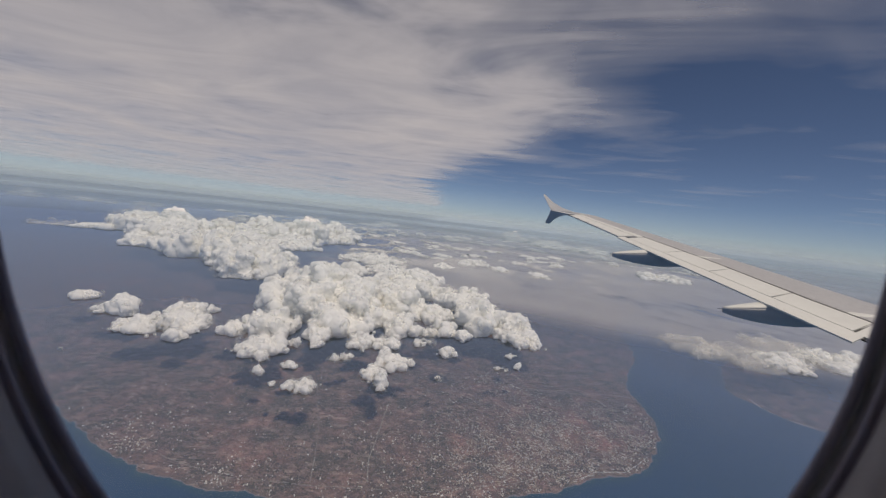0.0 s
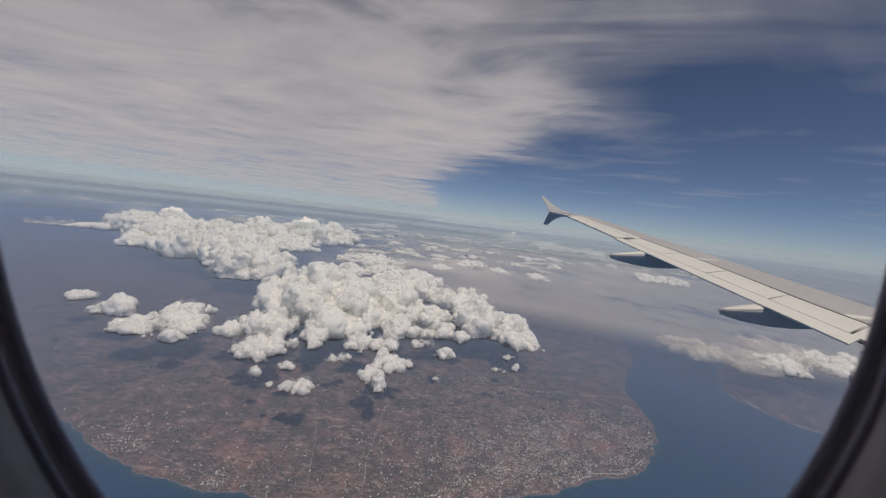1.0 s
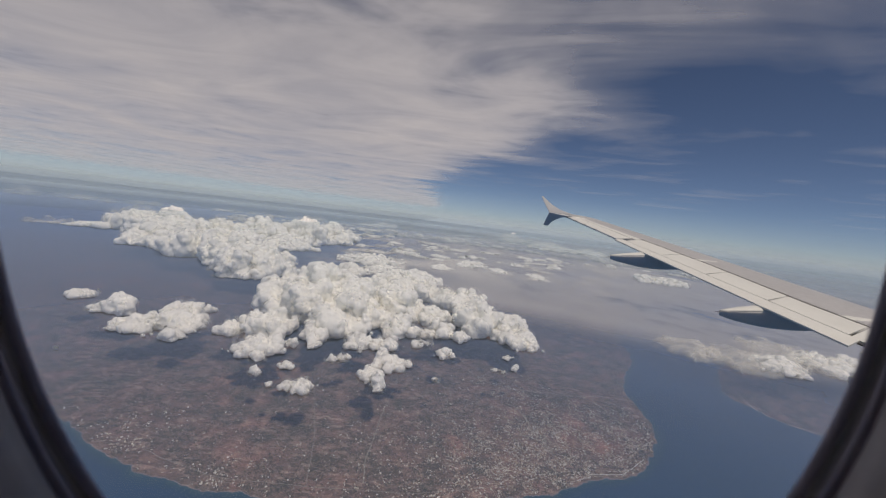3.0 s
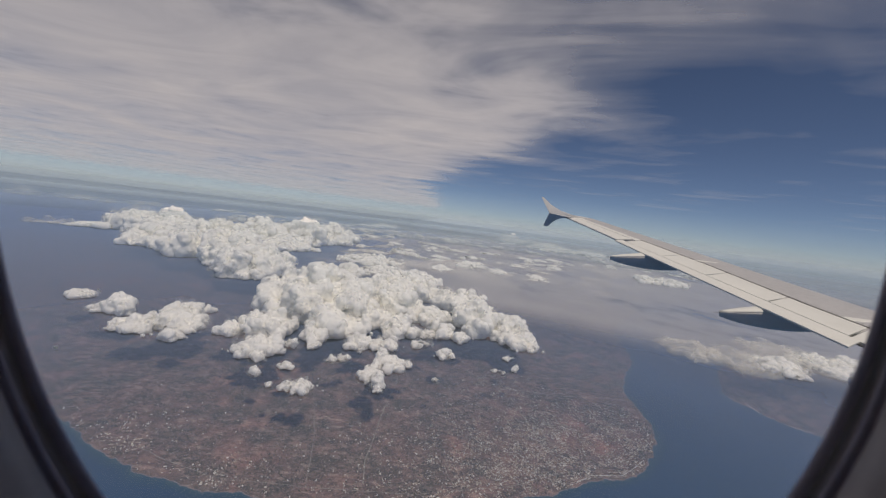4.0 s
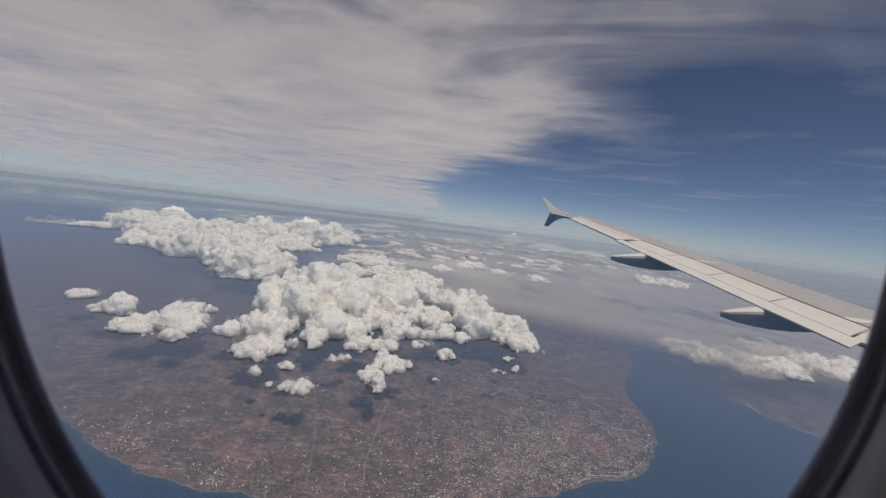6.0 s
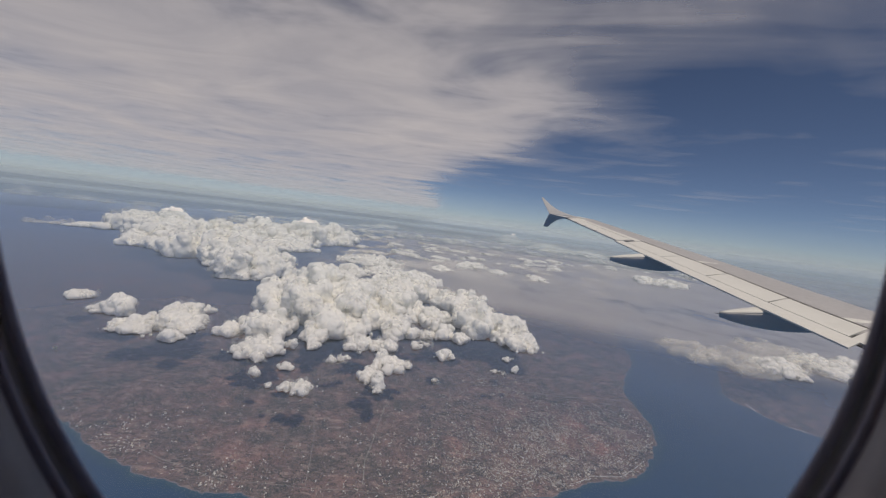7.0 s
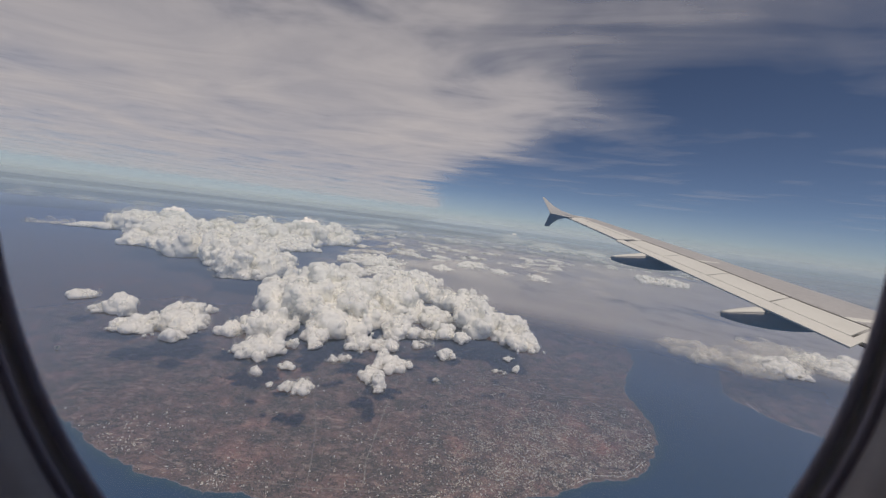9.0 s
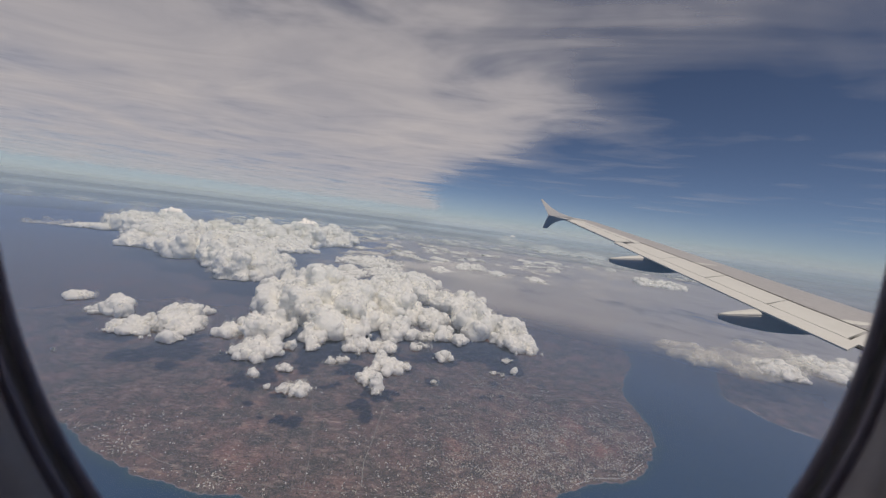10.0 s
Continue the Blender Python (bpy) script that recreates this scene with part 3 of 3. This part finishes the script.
BANK = "long bank of tall white cumulus tops"
BANK_TOP = "bright heaped top of a cloud bank over the strait"
SOFT = "soft white cloud bank over the strait"
BIG = "large bright white heaped cumulus cloud"
SMALL = "small white puff of cumulus over farmland"
WIDE = "wide white cumulus with a ragged edge"
FAINT = "faint hazy cumulus near the horizon"
FAR_TOP = "distant line of bright cumulus tops near the horizon"
CLOUDS = (
    (-868, 980, 100, 90, 15, BANK, 44),
    (-925, 968, 80, 60, 7, BANK, 44),
    (-985, 945, 90, 50, 6, FAINT, 44),
    (-833, 1034, 153, 260, 48, BANK, 39),
    (-699, 972, 137, 232, 66, BANK, 36),
    (-639, 847, 144, 244, 37, BANK, 37),
    (-641, 1047, 140, 238, 64, BANK, 31),
    (-491, 757, 129, 219, 44, BANK, 33),
    (-401, 732, 131, 222, 60, BANK, 29),
    (-332, 610, 82, 139, 41, BANK, 29),
    (-314, 676, 111, 188, 42, BANK, 25),
    (-548, 1154, 196, 333, 57, BANK, 25),
    (-441, 1224, 181, 307, 71, BANK, 20),
    (-393, 1371, 203, 345, 53, BANK, 16),
    (-437, 1064, 173, 294, 25, BANK, 22),
    (-180, 969, 187, 218, 10, WIDE, 11),
    (-192, 752, 101, 135, 7, WIDE, 14),
    (-52, 647, 154, 261, 28, WIDE, 5),
    (-186, 481, 85, 144, 40, BIG, 21),
    (-131, 464, 118, 200, 57, BIG, 16),
    (-100, 441, 61, 103, 40, BIG, 13),
    (-50, 486, 70, 118, 32, BIG, 6),
    (-38, 415, 42, 59, 19, BIG, 5),
    (-64, 440, 41, 56, 17, BIG, 8),
    (35, 569, 71, 120, 29, BIG, -4),
    (53, 471, 64, 108, 35, BIG, -6),
    (88, 460, 61, 81, 23, BIG, -11),
    (98, 420, 40, 51, 16, BIG, -13),
    (0, 475, 34, 57, 18, BIG, -0),
    (-162, 363, 75, 63, 21, BIG, 24),
    (-144, 316, 43, 40, 15, BIG, 25),
    (11, 422, 25, 42, 16, SMALL, -2),
    (30, 409, 20, 30, 10, SMALL, -4),
    (-6, 413, 25, 28, 9, SMALL, 1),
    (-190, 350, 20, 34, 12, SMALL, 29),
    (-114, 355, 29, 43, 15, SMALL, 18),
    (-124, 335, 15, 18, 7, SMALL, 20),
    (-71, 358, 34, 31, 11, SMALL, 11),
    (-51, 360, 16, 24, 9, SMALL, 8),
    (-40, 359, 17, 25, 9, SMALL, 6),
    (-34, 319, 27, 32, 13, SMALL, 6),
    (-45, 293, 13, 20, 9, SMALL, 9),
    (-36, 277, 15, 20, 10, SMALL, 8),
    (14, 356, 15, 22, 8, SMALL, -2),
    (-112, 291, 11, 11, 4, SMALL, 21),
    (-128, 275, 11, 11, 5, SMALL, 25),
    (-110, 259, 7, 7, 3, SMALL, 23),
    (-97, 258, 13, 12, 6, SMALL, 21),
    (-87, 257, 14, 17, 8, SMALL, 19),
    (-76, 321, 13, 15, 6, SMALL, 13),
    (-83, 314, 9, 9, 4, SMALL, 15),
    (63, 335, 14, 11, 4, SMALL, -11),
    (77, 341, 9, 14, 5, SMALL, -13),
    (76, 370, 9, 14, 5, SMALL, -12),
    (7, 300, 8, 8, 4, SMALL, -2),
    (-11, 380, 22, 17, 6, SMALL, 2),
    (-382, 404, 32, 29, 7, SMALL, 43),
    (-330, 368, 19, 21, 6, SMALL, 42),
    (-309, 369, 36, 54, 15, SMALL, 40),
    (-276, 274, 5, 8, 3, SMALL, 45),
    (-281, 333, 8, 13, 5, SMALL, 40),
    (-261, 339, 54, 35, 11, WIDE, 38),
    (-243, 348, 44, 53, 16, WIDE, 35),
    (-252, 380, 42, 51, 15, WIDE, 34),
    (-225, 320, 16, 27, 9, WIDE, 35),
    (414, 451, 61, 82, 12, BANK_TOP, -43),
    (486, 483, 51, 86, 14, BANK_TOP, -45),
    (503, 468, 56, 95, 12, BANK_TOP, -47),
    (426, 448, 34, 57, 10, BANK_TOP, -44),
    (546, 493, 33, 56, 14, BANK_TOP, -48),
    (333, 483, 94, 109, 8, SOFT, -35),
    (373, 460, 90, 111, 8, SOFT, -39),
    (471, 513, 123, 144, 9, SOFT, -43),
    (670, 1262, 116, 197, 19, FAR_TOP, -28),
    (746, 1251, 120, 204, 19, FAR_TOP, -31),
    (84, 1100, 106, 180, 11, FAR_TOP, -4),
    (0, 966, 57, 96, 7, FAR_TOP, -0),
    (896, 2405, 266, 452, 29, FAR_TOP, -20),
    (680, 2498, 294, 499, 41, FAR_TOP, -15),
    (-120, 826, 98, 144, 7, FAR_TOP, 8),
    (-2005, 1807, 117, 140, 38, FAINT, 48),
    (-1884, 1933, 102, 122, 19, FAINT, 44),
    (-1853, 1962, 83, 99, 16, FAINT, 43),
    (-1728, 1956, 58, 70, 13, FAINT, 41),
    (-1687, 2107, 95, 114, 25, FAINT, 39),
    (-1636, 2147, 53, 64, 12, FAINT, 37),
    (-1990, 1824, 45, 54, 12, FAINT, 47),
    (-843, 2565, 102, 122, 25, FAINT, 18),
    (-968, 2520, 94, 112, 16, FAINT, 21),
    (490, 2900, 235, 200, 58, FAR_TOP, -10),
    (650, 2850, 190, 200, 52, FAR_TOP, -13),
    (-470, 2850, 190, 150, 25, FAR_TOP, 9),
)
BODY = {SOFT: M_SOFT, FAINT: M_SOFT}
for x, y, lx, ly, h, label, turn in CLOUDS:
    cloud(x, y, lx, ly, h, label, turn, BODY.get(label))

# far field of small cumulus: a few shapes, set down many times
far_shapes = []
for i, (rx, ry, hh) in enumerate(((90, 120, 13), (130, 100, 11), (70, 90, 16), (170, 120, 10), (80, 140, 18), (110, 60, 9))):
    core, fine = heap(rx, ry, hh, 90 + i, 5.0, 0.9)
    far_shapes.append(skinned([(core, 2), (fine, 1)], 3.6, 90 + i, M_CLOUD, 1.3))
rng = random.Random(5)
placed = []
while len(placed) < 600:
    y = 760 * (3000 / 760) ** (rng.random() ** 0.8)
    x = y * rng.uniform(-0.6, 0.85)
    dens = fbm(np.array([x / 330.0]), np.array([y / 300.0]), 21, 4)[0]
    side = x / y
    if dens < 0.50 or (side < -0.25 and y < 1700) or (side > 0.30 and y < 1500) or (side > 0.05 and y < 900):
        continue
    k = (0.10 + 0.42 * rng.random() ** 2.4) * (1 + y / 3500)
    placed.append((y, x, k, k * rng.uniform(0.6, 1.1), rng.uniform(-30, 30), len(placed) % 6))
placed.sort()
for y, x, k, kz, turn, i in placed[:180]:
    ob = new("cumulus_cloud", far_shapes[i])
    ob.matrix_basis = pose(x, y, CLOUD_Z, 0, 0, turn) @ Matrix.Diagonal((k, k, kz, 1))
    tagged(ob, "distant small white cumulus in a broken field", "cloud", "far cumulus field")
shape_v, shape_f = [], []
for m in far_shapes:
    co = np.empty(len(m.vertices) * 3, np.float32)
    m.vertices.foreach_get("co", co)
    ix = np.empty(len(m.loops), np.int32)
    m.loops.foreach_get("vertex_index", ix)
    shape_v.append(co.reshape(-1, 3))
    shape_f.append(ix.reshape(-1, 4))
all_v, all_f, n0 = [], [], 0
for y, x, k, kz, turn, i in placed[180:]:
    c, sn = math.cos(radians(turn)) * k, math.sin(radians(turn)) * k
    v = shape_v[i]
    all_v.append(np.stack([x + c * v[:, 0] - sn * v[:, 1], y + sn * v[:, 0] + c * v[:, 1], CLOUD_Z + kz * v[:, 2]], -1))
    all_f.append(shape_f[i] + n0)
    n0 += len(v)
all_v, all_f = np.concatenate(all_v), np.concatenate(all_f)
me = bpy.data.meshes.new("far_clouds")
me.vertices.add(len(all_v))
me.vertices.foreach_set("co", all_v.astype(np.float32).reshape(-1))
me.loops.add(all_f.size)
me.loops.foreach_set("vertex_index", all_f.astype(np.int32).reshape(-1))
me.polygons.add(len(all_f))
me.polygons.foreach_set("loop_start", np.arange(0, all_f.size, 4, dtype=np.int32))
me.polygons.foreach_set("use_smooth", np.ones(len(all_f), dtype=bool))
me.materials.append(M_CLOUD)
me.update(calc_edges=True)
tagged(new("far_clouds", me), "countless tiny white clouds near the horizon", "clouds", kind="stuff")

# ---- the wing ----
wing = tagged(new("airplane_wing"), "light grey airliner wing with flaps, seams and an upright tip fence", "wing")
BANK_DEG = 6.0
OUT = Vector((0, math.cos(radians(BANK_DEG)), math.sin(radians(BANK_DEG))))
FWD = Vector((1, 0, 0))
UP = FWD.cross(OUT)
TIP, NEAR = Vector((4.65, 15.5, 160.64)), Vector((6.87, 6.05, 158.76))


def te(s):
    """The trailing edge: s is 0 at the tip, 1 near the wing kink."""
    return TIP.lerp(NEAR, s)


def chord(s):
    return 1.55 + 2.15 * s


INCIDENCE = radians(-2.3)


def upper(a):
    """Height of the upper skin above the chord, a from the trailing edge."""
    x = 1 - a
    return 5 * 0.062 * (0.2969 * math.sqrt(max(x, 0)) - 0.126 * x - 0.3516 * x**2 + 0.2843 * x**3 - 0.1036 * x**4) + 0.006 * math.sin(math.pi * a)


def lower(a):
    x = 1 - a
    return -5 * 0.062 * 0.75 * (0.2969 * math.sqrt(max(x, 0)) - 0.126 * x - 0.3516 * x**2 + 0.2843 * x**3 - 0.1036 * x**4) + 0.006 * math.sin(math.pi * a)


def skin(s, a, lift=0.0, top=True):
    c = chord(s)
    h = (upper(a) if top else lower(a)) * c + lift
    skew = min(a, 0.40) * c * 0.60
    return te(s) + FWD * (a * c * math.cos(INCIDENCE)) + OUT * skew + UP * (h + a * c * math.sin(INCIDENCE))


def hinge(s, gap=0.0):
    """Where the spoilers end and the fixed skin begins."""
    return float(np.interp(s, [0.60, 0.86], [0.40, 0.325])) + gap


def panel(name, s0, s1, a0, a1, mat, lift=0.0, thick=0.03, n=14, m=5, label=""):
    """A skin panel with an edge of its own, following the wing's curve."""
    P = []
    for s in np.linspace(s0, s1, n):
        aa = np.linspace(hinge(s, a0[0]) if isinstance(a0, tuple) else a0, hinge(s, a1[0]) if isinstance(a1, tuple) else a1, m)
        ring = [skin(s, a, lift) for a in aa] + [skin(s, a, lift - thick) for a in aa[::-1]]
        P.append([tuple(p) for p in ring])
    P = np.array(P)
    me = grid_mesh(name, P, mat, wrap=True)
    bm = bmesh.new()
    bm.from_mesh(me)
    bmesh.ops.holes_fill(bm, edges=[e for e in bm.edges if e.is_boundary], sides=0)
    bmesh.ops.recalc_face_normals(bm, faces=bm.faces)
    for f in bm.faces:
        f.smooth = False
    bm.to_mesh(me)
    bm.free()
    return part(name, me, wing, label)


# wing box: full section ahead of the flaps, dark gap under the seams
def wing_box():
    P = []
    top = [1 - (1 - t) ** 1.8 for t in np.linspace(0, 1, 22)]
    low = [0.10 + 0.90 * t for t in top]
    for s in np.linspace(-0.01, 1.64, 44):
        h = hinge(s)
        P.append([tuple(skin(s, h + (1 - h) * t)) for t in top] + [tuple(skin(s, a, 0, False)) for a in low[::-1]])
    me = grid_mesh("wing_box", np.array(P), M_WINGBOX, wrap=True)
    part("wing_box", me, wing, "grey painted upper wing skin")


wing_box()
panel("gap_lining", 0.0, 1.5, 0.03, (0.004,), M_SEAM, -0.035, 0.02, 30)
panel("seam", 0.36, 1.5, (-0.016,), (0.0,), M_SEAM, 0.007, 0.006, 30, 3, "dark sealed seam ahead of the spoilers")
ST = [0.372, 0.525, 0.675, 0.828, 0.970]
for s0, s1 in zip(ST, ST[1:]):
    panel("spoiler", s0 + 0.002, s1 - 0.002, 0.0645, (-0.016,), M_WING, 0.002, label="pale spoiler panel")
panel("spoiler", ST[-1] + 0.003, 1.5, 0.05, (-0.011,), M_WING, -0.004, label="pale spoiler panel")
panel("flap", ST[0] - 0.015, 0.986, -0.08, 0.0595, M_WING, 0.0, 0.028, 30, label="pale trailing edge flap")
panel("flap", 1.000, 1.5, -0.055, 0.045, M_WING, -0.05, 0.028, 12, label="pale inboard flap")
panel("aileron", 0.03, ST[0] - 0.022, -0.02, 0.26, M_WING, 0.0, 0.04, 16, label="pale outboard aileron")
panel("skin_panel", 0.0, ST[0] - 0.006, 0.268, 0.392, M_WING, 0.004, 0.03, 12)


def fence():
    """The wingtip fence: swept fins above and below the tip."""
    c = te(0.0)
    def fin(name, pts, mat, label):
        bm = bmesh.new()
        for side in (-1, 1):
            vs = [bm.verts.new(c + FWD * p[0] + UP * p[1] + OUT * (0.02 * side * p[2] + 0.30 * abs(p[1]))) for p in pts]
            bm.faces.new(vs if side > 0 else vs[::-1])
        bm.verts.ensure_lookup_table()
        k = len(pts)
        for i in range(k):
            j = (i + 1) % k
            bm.faces.new((bm.verts[i], bm.verts[j], bm.verts[k + j], bm.verts[k + i]))
        bmesh.ops.recalc_face_normals(bm, faces=bm.faces)
        me = bpy.data.meshes.new(name)
        bm.to_mesh(me)
        bm.free()
        me.materials.append(mat)
        part(name, me, wing, label)
    fin("upper_fin", [(-0.62, 0.05, 2), (-0.98, 0.62, 0.6), (-0.93, 0.65, 0.6), (-0.56, 0.37, 1.4), (-0.20, 0.20, 2), (0.3, 0.08, 2), (0.9, 0.05, 1), (0.9, -0.02, 1), (0, 0.0, 2)], M_FENCE, "light grey upper fin of the tip fence")
    fin("lower_fin", [(-0.62, 0.05, 2), (0.0, 0.0, 2), (0.9, -0.02, 1), (0.3, -0.08, 2), (-0.05, -0.08, 2), (-0.28, -0.18, 2), (-0.44, -0.32, 1.2), (-0.56, -0.50, 0.6), (-0.74, -0.49, 0.6)], M_FAIRING, "dark grey lower fin of the tip fence")


fence()


def fairing(s, tail, nose):
    """A canoe-shaped flap track fairing: dark body, pale cap, blunt tail behind the trailing edge."""
    c = te(s)
    n, m = 30, 18

    def mixed(u, table):
        xs, ys = zip(*table)
        return float(np.interp(u, xs, ys))

    def ring_at(x, cap):
        w = mixed(x, [(-tail, 0.03), (-tail * 0.6, 0.10), (0, 0.18), (nose * 0.6, 0.18), (nose, 0.02)])
        line = mixed(x, [(-tail, -0.215), (-0.25, -0.10), (0, -0.07), (nose, -0.05)])
        if cap:
            far = mixed(x, [(-tail, -0.195), (-tail * 0.7, -0.115), (-0.25, -0.02), (nose, -0.02)])
        else:
            far = mixed(x, [(-tail, -0.31), (-tail * 0.75, -0.37), (-tail * 0.4, -0.42), (0, -0.45), (nose * 0.2, -0.44), (nose * 0.45, -0.38), (nose * 0.75, -0.28), (nose, -0.12)])
        arcs = np.linspace(0, math.pi, m)
        pts = []
        for a in arcs:
            ca, sa = math.cos(a), math.sin(a) ** (0.8 if cap else 1.5)
            pts.append(tuple(c + FWD * x + OUT * (ca * w) + UP * (line + (far - line) * sa)))
        return pts

    for cap, mat, nm, lab in ((False, M_FAIRING, "fairing_body", "dark grey fairing underside"), (True, M_WING, "fairing_cap", "pale fairing top")):
        P = np.array([ring_at(x, cap) for x in np.linspace(-tail, nose, n)])
        me = grid_mesh(nm, P, mat, wrap=True)
        bm = bmesh.new()
        bm.from_mesh(me)
        bmesh.ops.holes_fill(bm, edges=[e for e in bm.edges if e.is_boundary], sides=0)
        bmesh.ops.recalc_face_normals(bm, faces=bm.faces)
        bm.to_mesh(me)
        bm.free()
        part(nm, me, wing, lab)


fairing(0.50, 1.08, 1.9)
fairing(0.85, 0.99, 2.3)
fairing(1.07, 1.0, 2.4)

def marking(s0, s1, a0, a1):
    """Small stencilled writing, too small to read: plain bars."""
    panel("marking", s0, s1, a0, a1, M_MARK, 0.006, 0.004, 3, 3)


rng = random.Random(8)
at_s = 0.80
while at_s < 0.97:
    step = rng.uniform(0.002, 0.006)
    marking(at_s, at_s + step, 0.352, 0.3545)
    at_s += step + rng.uniform(0.002, 0.006)


def wick(origin, length):
    """A thin static discharge wick."""
    bm = bmesh.new()
    bmesh.ops.create_cone(bm, cap_ends=True, segments=8, radius1=0.008, radius2=0.003, depth=length, matrix=Matrix.Translation(origin - FWD * length / 2) @ Matrix.Rotation(radians(-90), 4, "Y"))
    me = bpy.data.meshes.new("static_wick")
    bm.to_mesh(me)
    bm.free()
    me.materials.append(M_SEAM)
    part("static_wick", me, wing)


for s0 in (0.05, 0.10, 0.16, 0.23):
    wick(te(s0) + UP * 0.005, 0.16)
wick(te(0.85) - FWD * 0.97 - UP * 0.24, 0.14)
wick(te(0.50) - FWD * 1.06 - UP * 0.24, 0.12)

# ---- the cabin window and wall ----
CABIN = BASE


def oval(e, depth, n, square=None):
    """Points round the opening, e metres outside its edge, depth metres ahead of the eye."""
    row = []
    for i in range(n):
        c, s = math.cos(2 * math.pi * i / n), math.sin(2 * math.pi * i / n)
        if square:
            q = 1 / max(abs(c) / square[0], abs(s) / square[1])
            row.append(tuple(CABIN @ Vector((c * q, s * q, -depth))))
        else:
            row.append(tuple(CABIN @ Vector((0.0006 + (0.1315 + e) * c, 0.04 + (0.167 + e) * s, -depth))))
    return row


def ring(name, profile, mat, parent, label="", n=140):
    """A band round the oval opening; profile: metres outside the edge, and depth."""
    return part(name, grid_mesh(name, np.array([oval(e, d, n) for e, d in profile]), mat, wrap=True), parent, label)


win = tagged(new("window_1"), "oval airliner window with dark rubber seal and grey bezel", "window", kind="structure")
ring("seal", [(0.016, 0.1150), (0.0055, 0.1135), (0.0012, 0.1115), (0.0, 0.1104), (0.0003, 0.1096), (0.0012, 0.1085), (0.0045, 0.1085)], M_SEAL, win, "dark rubber seal")
ring("bezel", [(0.0045, 0.1083), (0.0014, 0.1081), (0.0036, 0.1077), (0.0039, 0.1067), (0.0060, 0.1066)], M_BEZEL, win, "grey plastic bezel")
ring("outer_seal", [(0.0060, 0.1063), (0.0028, 0.1062), (0.0030, 0.1056), (0.0039, 0.1050), (0.0070, 0.1048)], M_SEAL, win, "dark rubber lip")
ring("pane", [(0.0045, 0.1125), (-0.06, 0.1125), (-0.1320, 0.1125)], M_GLASS, win, "clear acrylic pane").visible_shadow = False


def cabin_panel():
    n = 160
    rows = [oval(e, d, n) for e, d in ((0.0075, 0.1046), (0.0043, 0.1043), (0.0054, 0.0990), (0.0066, 0.0950), (0.0085, 0.0880), (0.012, 0.070), (0.018, 0.052), (0.030, 0.042), (0.050, 0.040))]
    rows += [oval(0, d, n, (1.8, 1.1)) for d in (0.040, 0.16)] + [oval(0.095, 0.16, n), oval(0.012, 0.1155, n)]
    tagged(new("wall_window_side", grid_mesh("wall_window_side", np.array(rows), M_PANEL, wrap=True)), "grey plastic cabin side panel round the window", "wall", kind="structure")


cabin_panel()


def slab(name, x0, x1, y0, y1, z0, z1, label, category):
    bm = bmesh.new()
    bmesh.ops.create_cube(bm, size=1, matrix=CABIN @ Matrix.Translation(((x0 + x1) / 2, (y0 + y1) / 2, (z0 + z1) / 2)) @ Matrix.Diagonal((x1 - x0, y1 - y0, z1 - z0, 1)))
    me = bpy.data.meshes.new(name)
    bm.to_mesh(me)
    bm.free()
    me.materials.append(M_PANEL)
    tagged(new(name, me), label, category, kind="structure")


slab("ceiling", -1.8, 1.8, 1.1, 1.15, -0.15, 3.2, "plain pale cabin ceiling", "ceiling")
slab("floor", -1.8, 1.8, -1.15, -1.1, -0.15, 3.2, "plain pale cabin floor", "floor")
slab("wall_front", 1.8, 1.85, -1.15, 1.15, -0.15, 3.25, "plain pale cabin bulkhead", "wall")
slab("wall_back", -1.85, -1.8, -1.15, 1.15, -0.15, 3.25, "plain pale cabin bulkhead", "wall")
# unseen far cabin side, its row of open windows added to light this side
slab("wall_far_below", -1.8, 1.8, -1.1, 0.05, 3.2, 3.25, "plain pale unseen cabin wall under added windows", "wall")
slab("wall_far_above", -1.8, 1.8, 0.32, 1.1, 3.2, 3.25, "plain pale unseen cabin wall over added windows", "wall")
for i in range(7):
    x = -1.65 + 0.55 * i
    slab("wall_far_pier", x - 0.16, x + 0.16, 0.05, 0.32, 3.2, 3.25, "plain pale unseen cabin wall between added windows", "wall")
slab("wall_fuselage_side", 1.85, 14.0, -4.6, 1.2, -0.17, -0.10, "plain pale fuselage side that carries the wing", "wall")
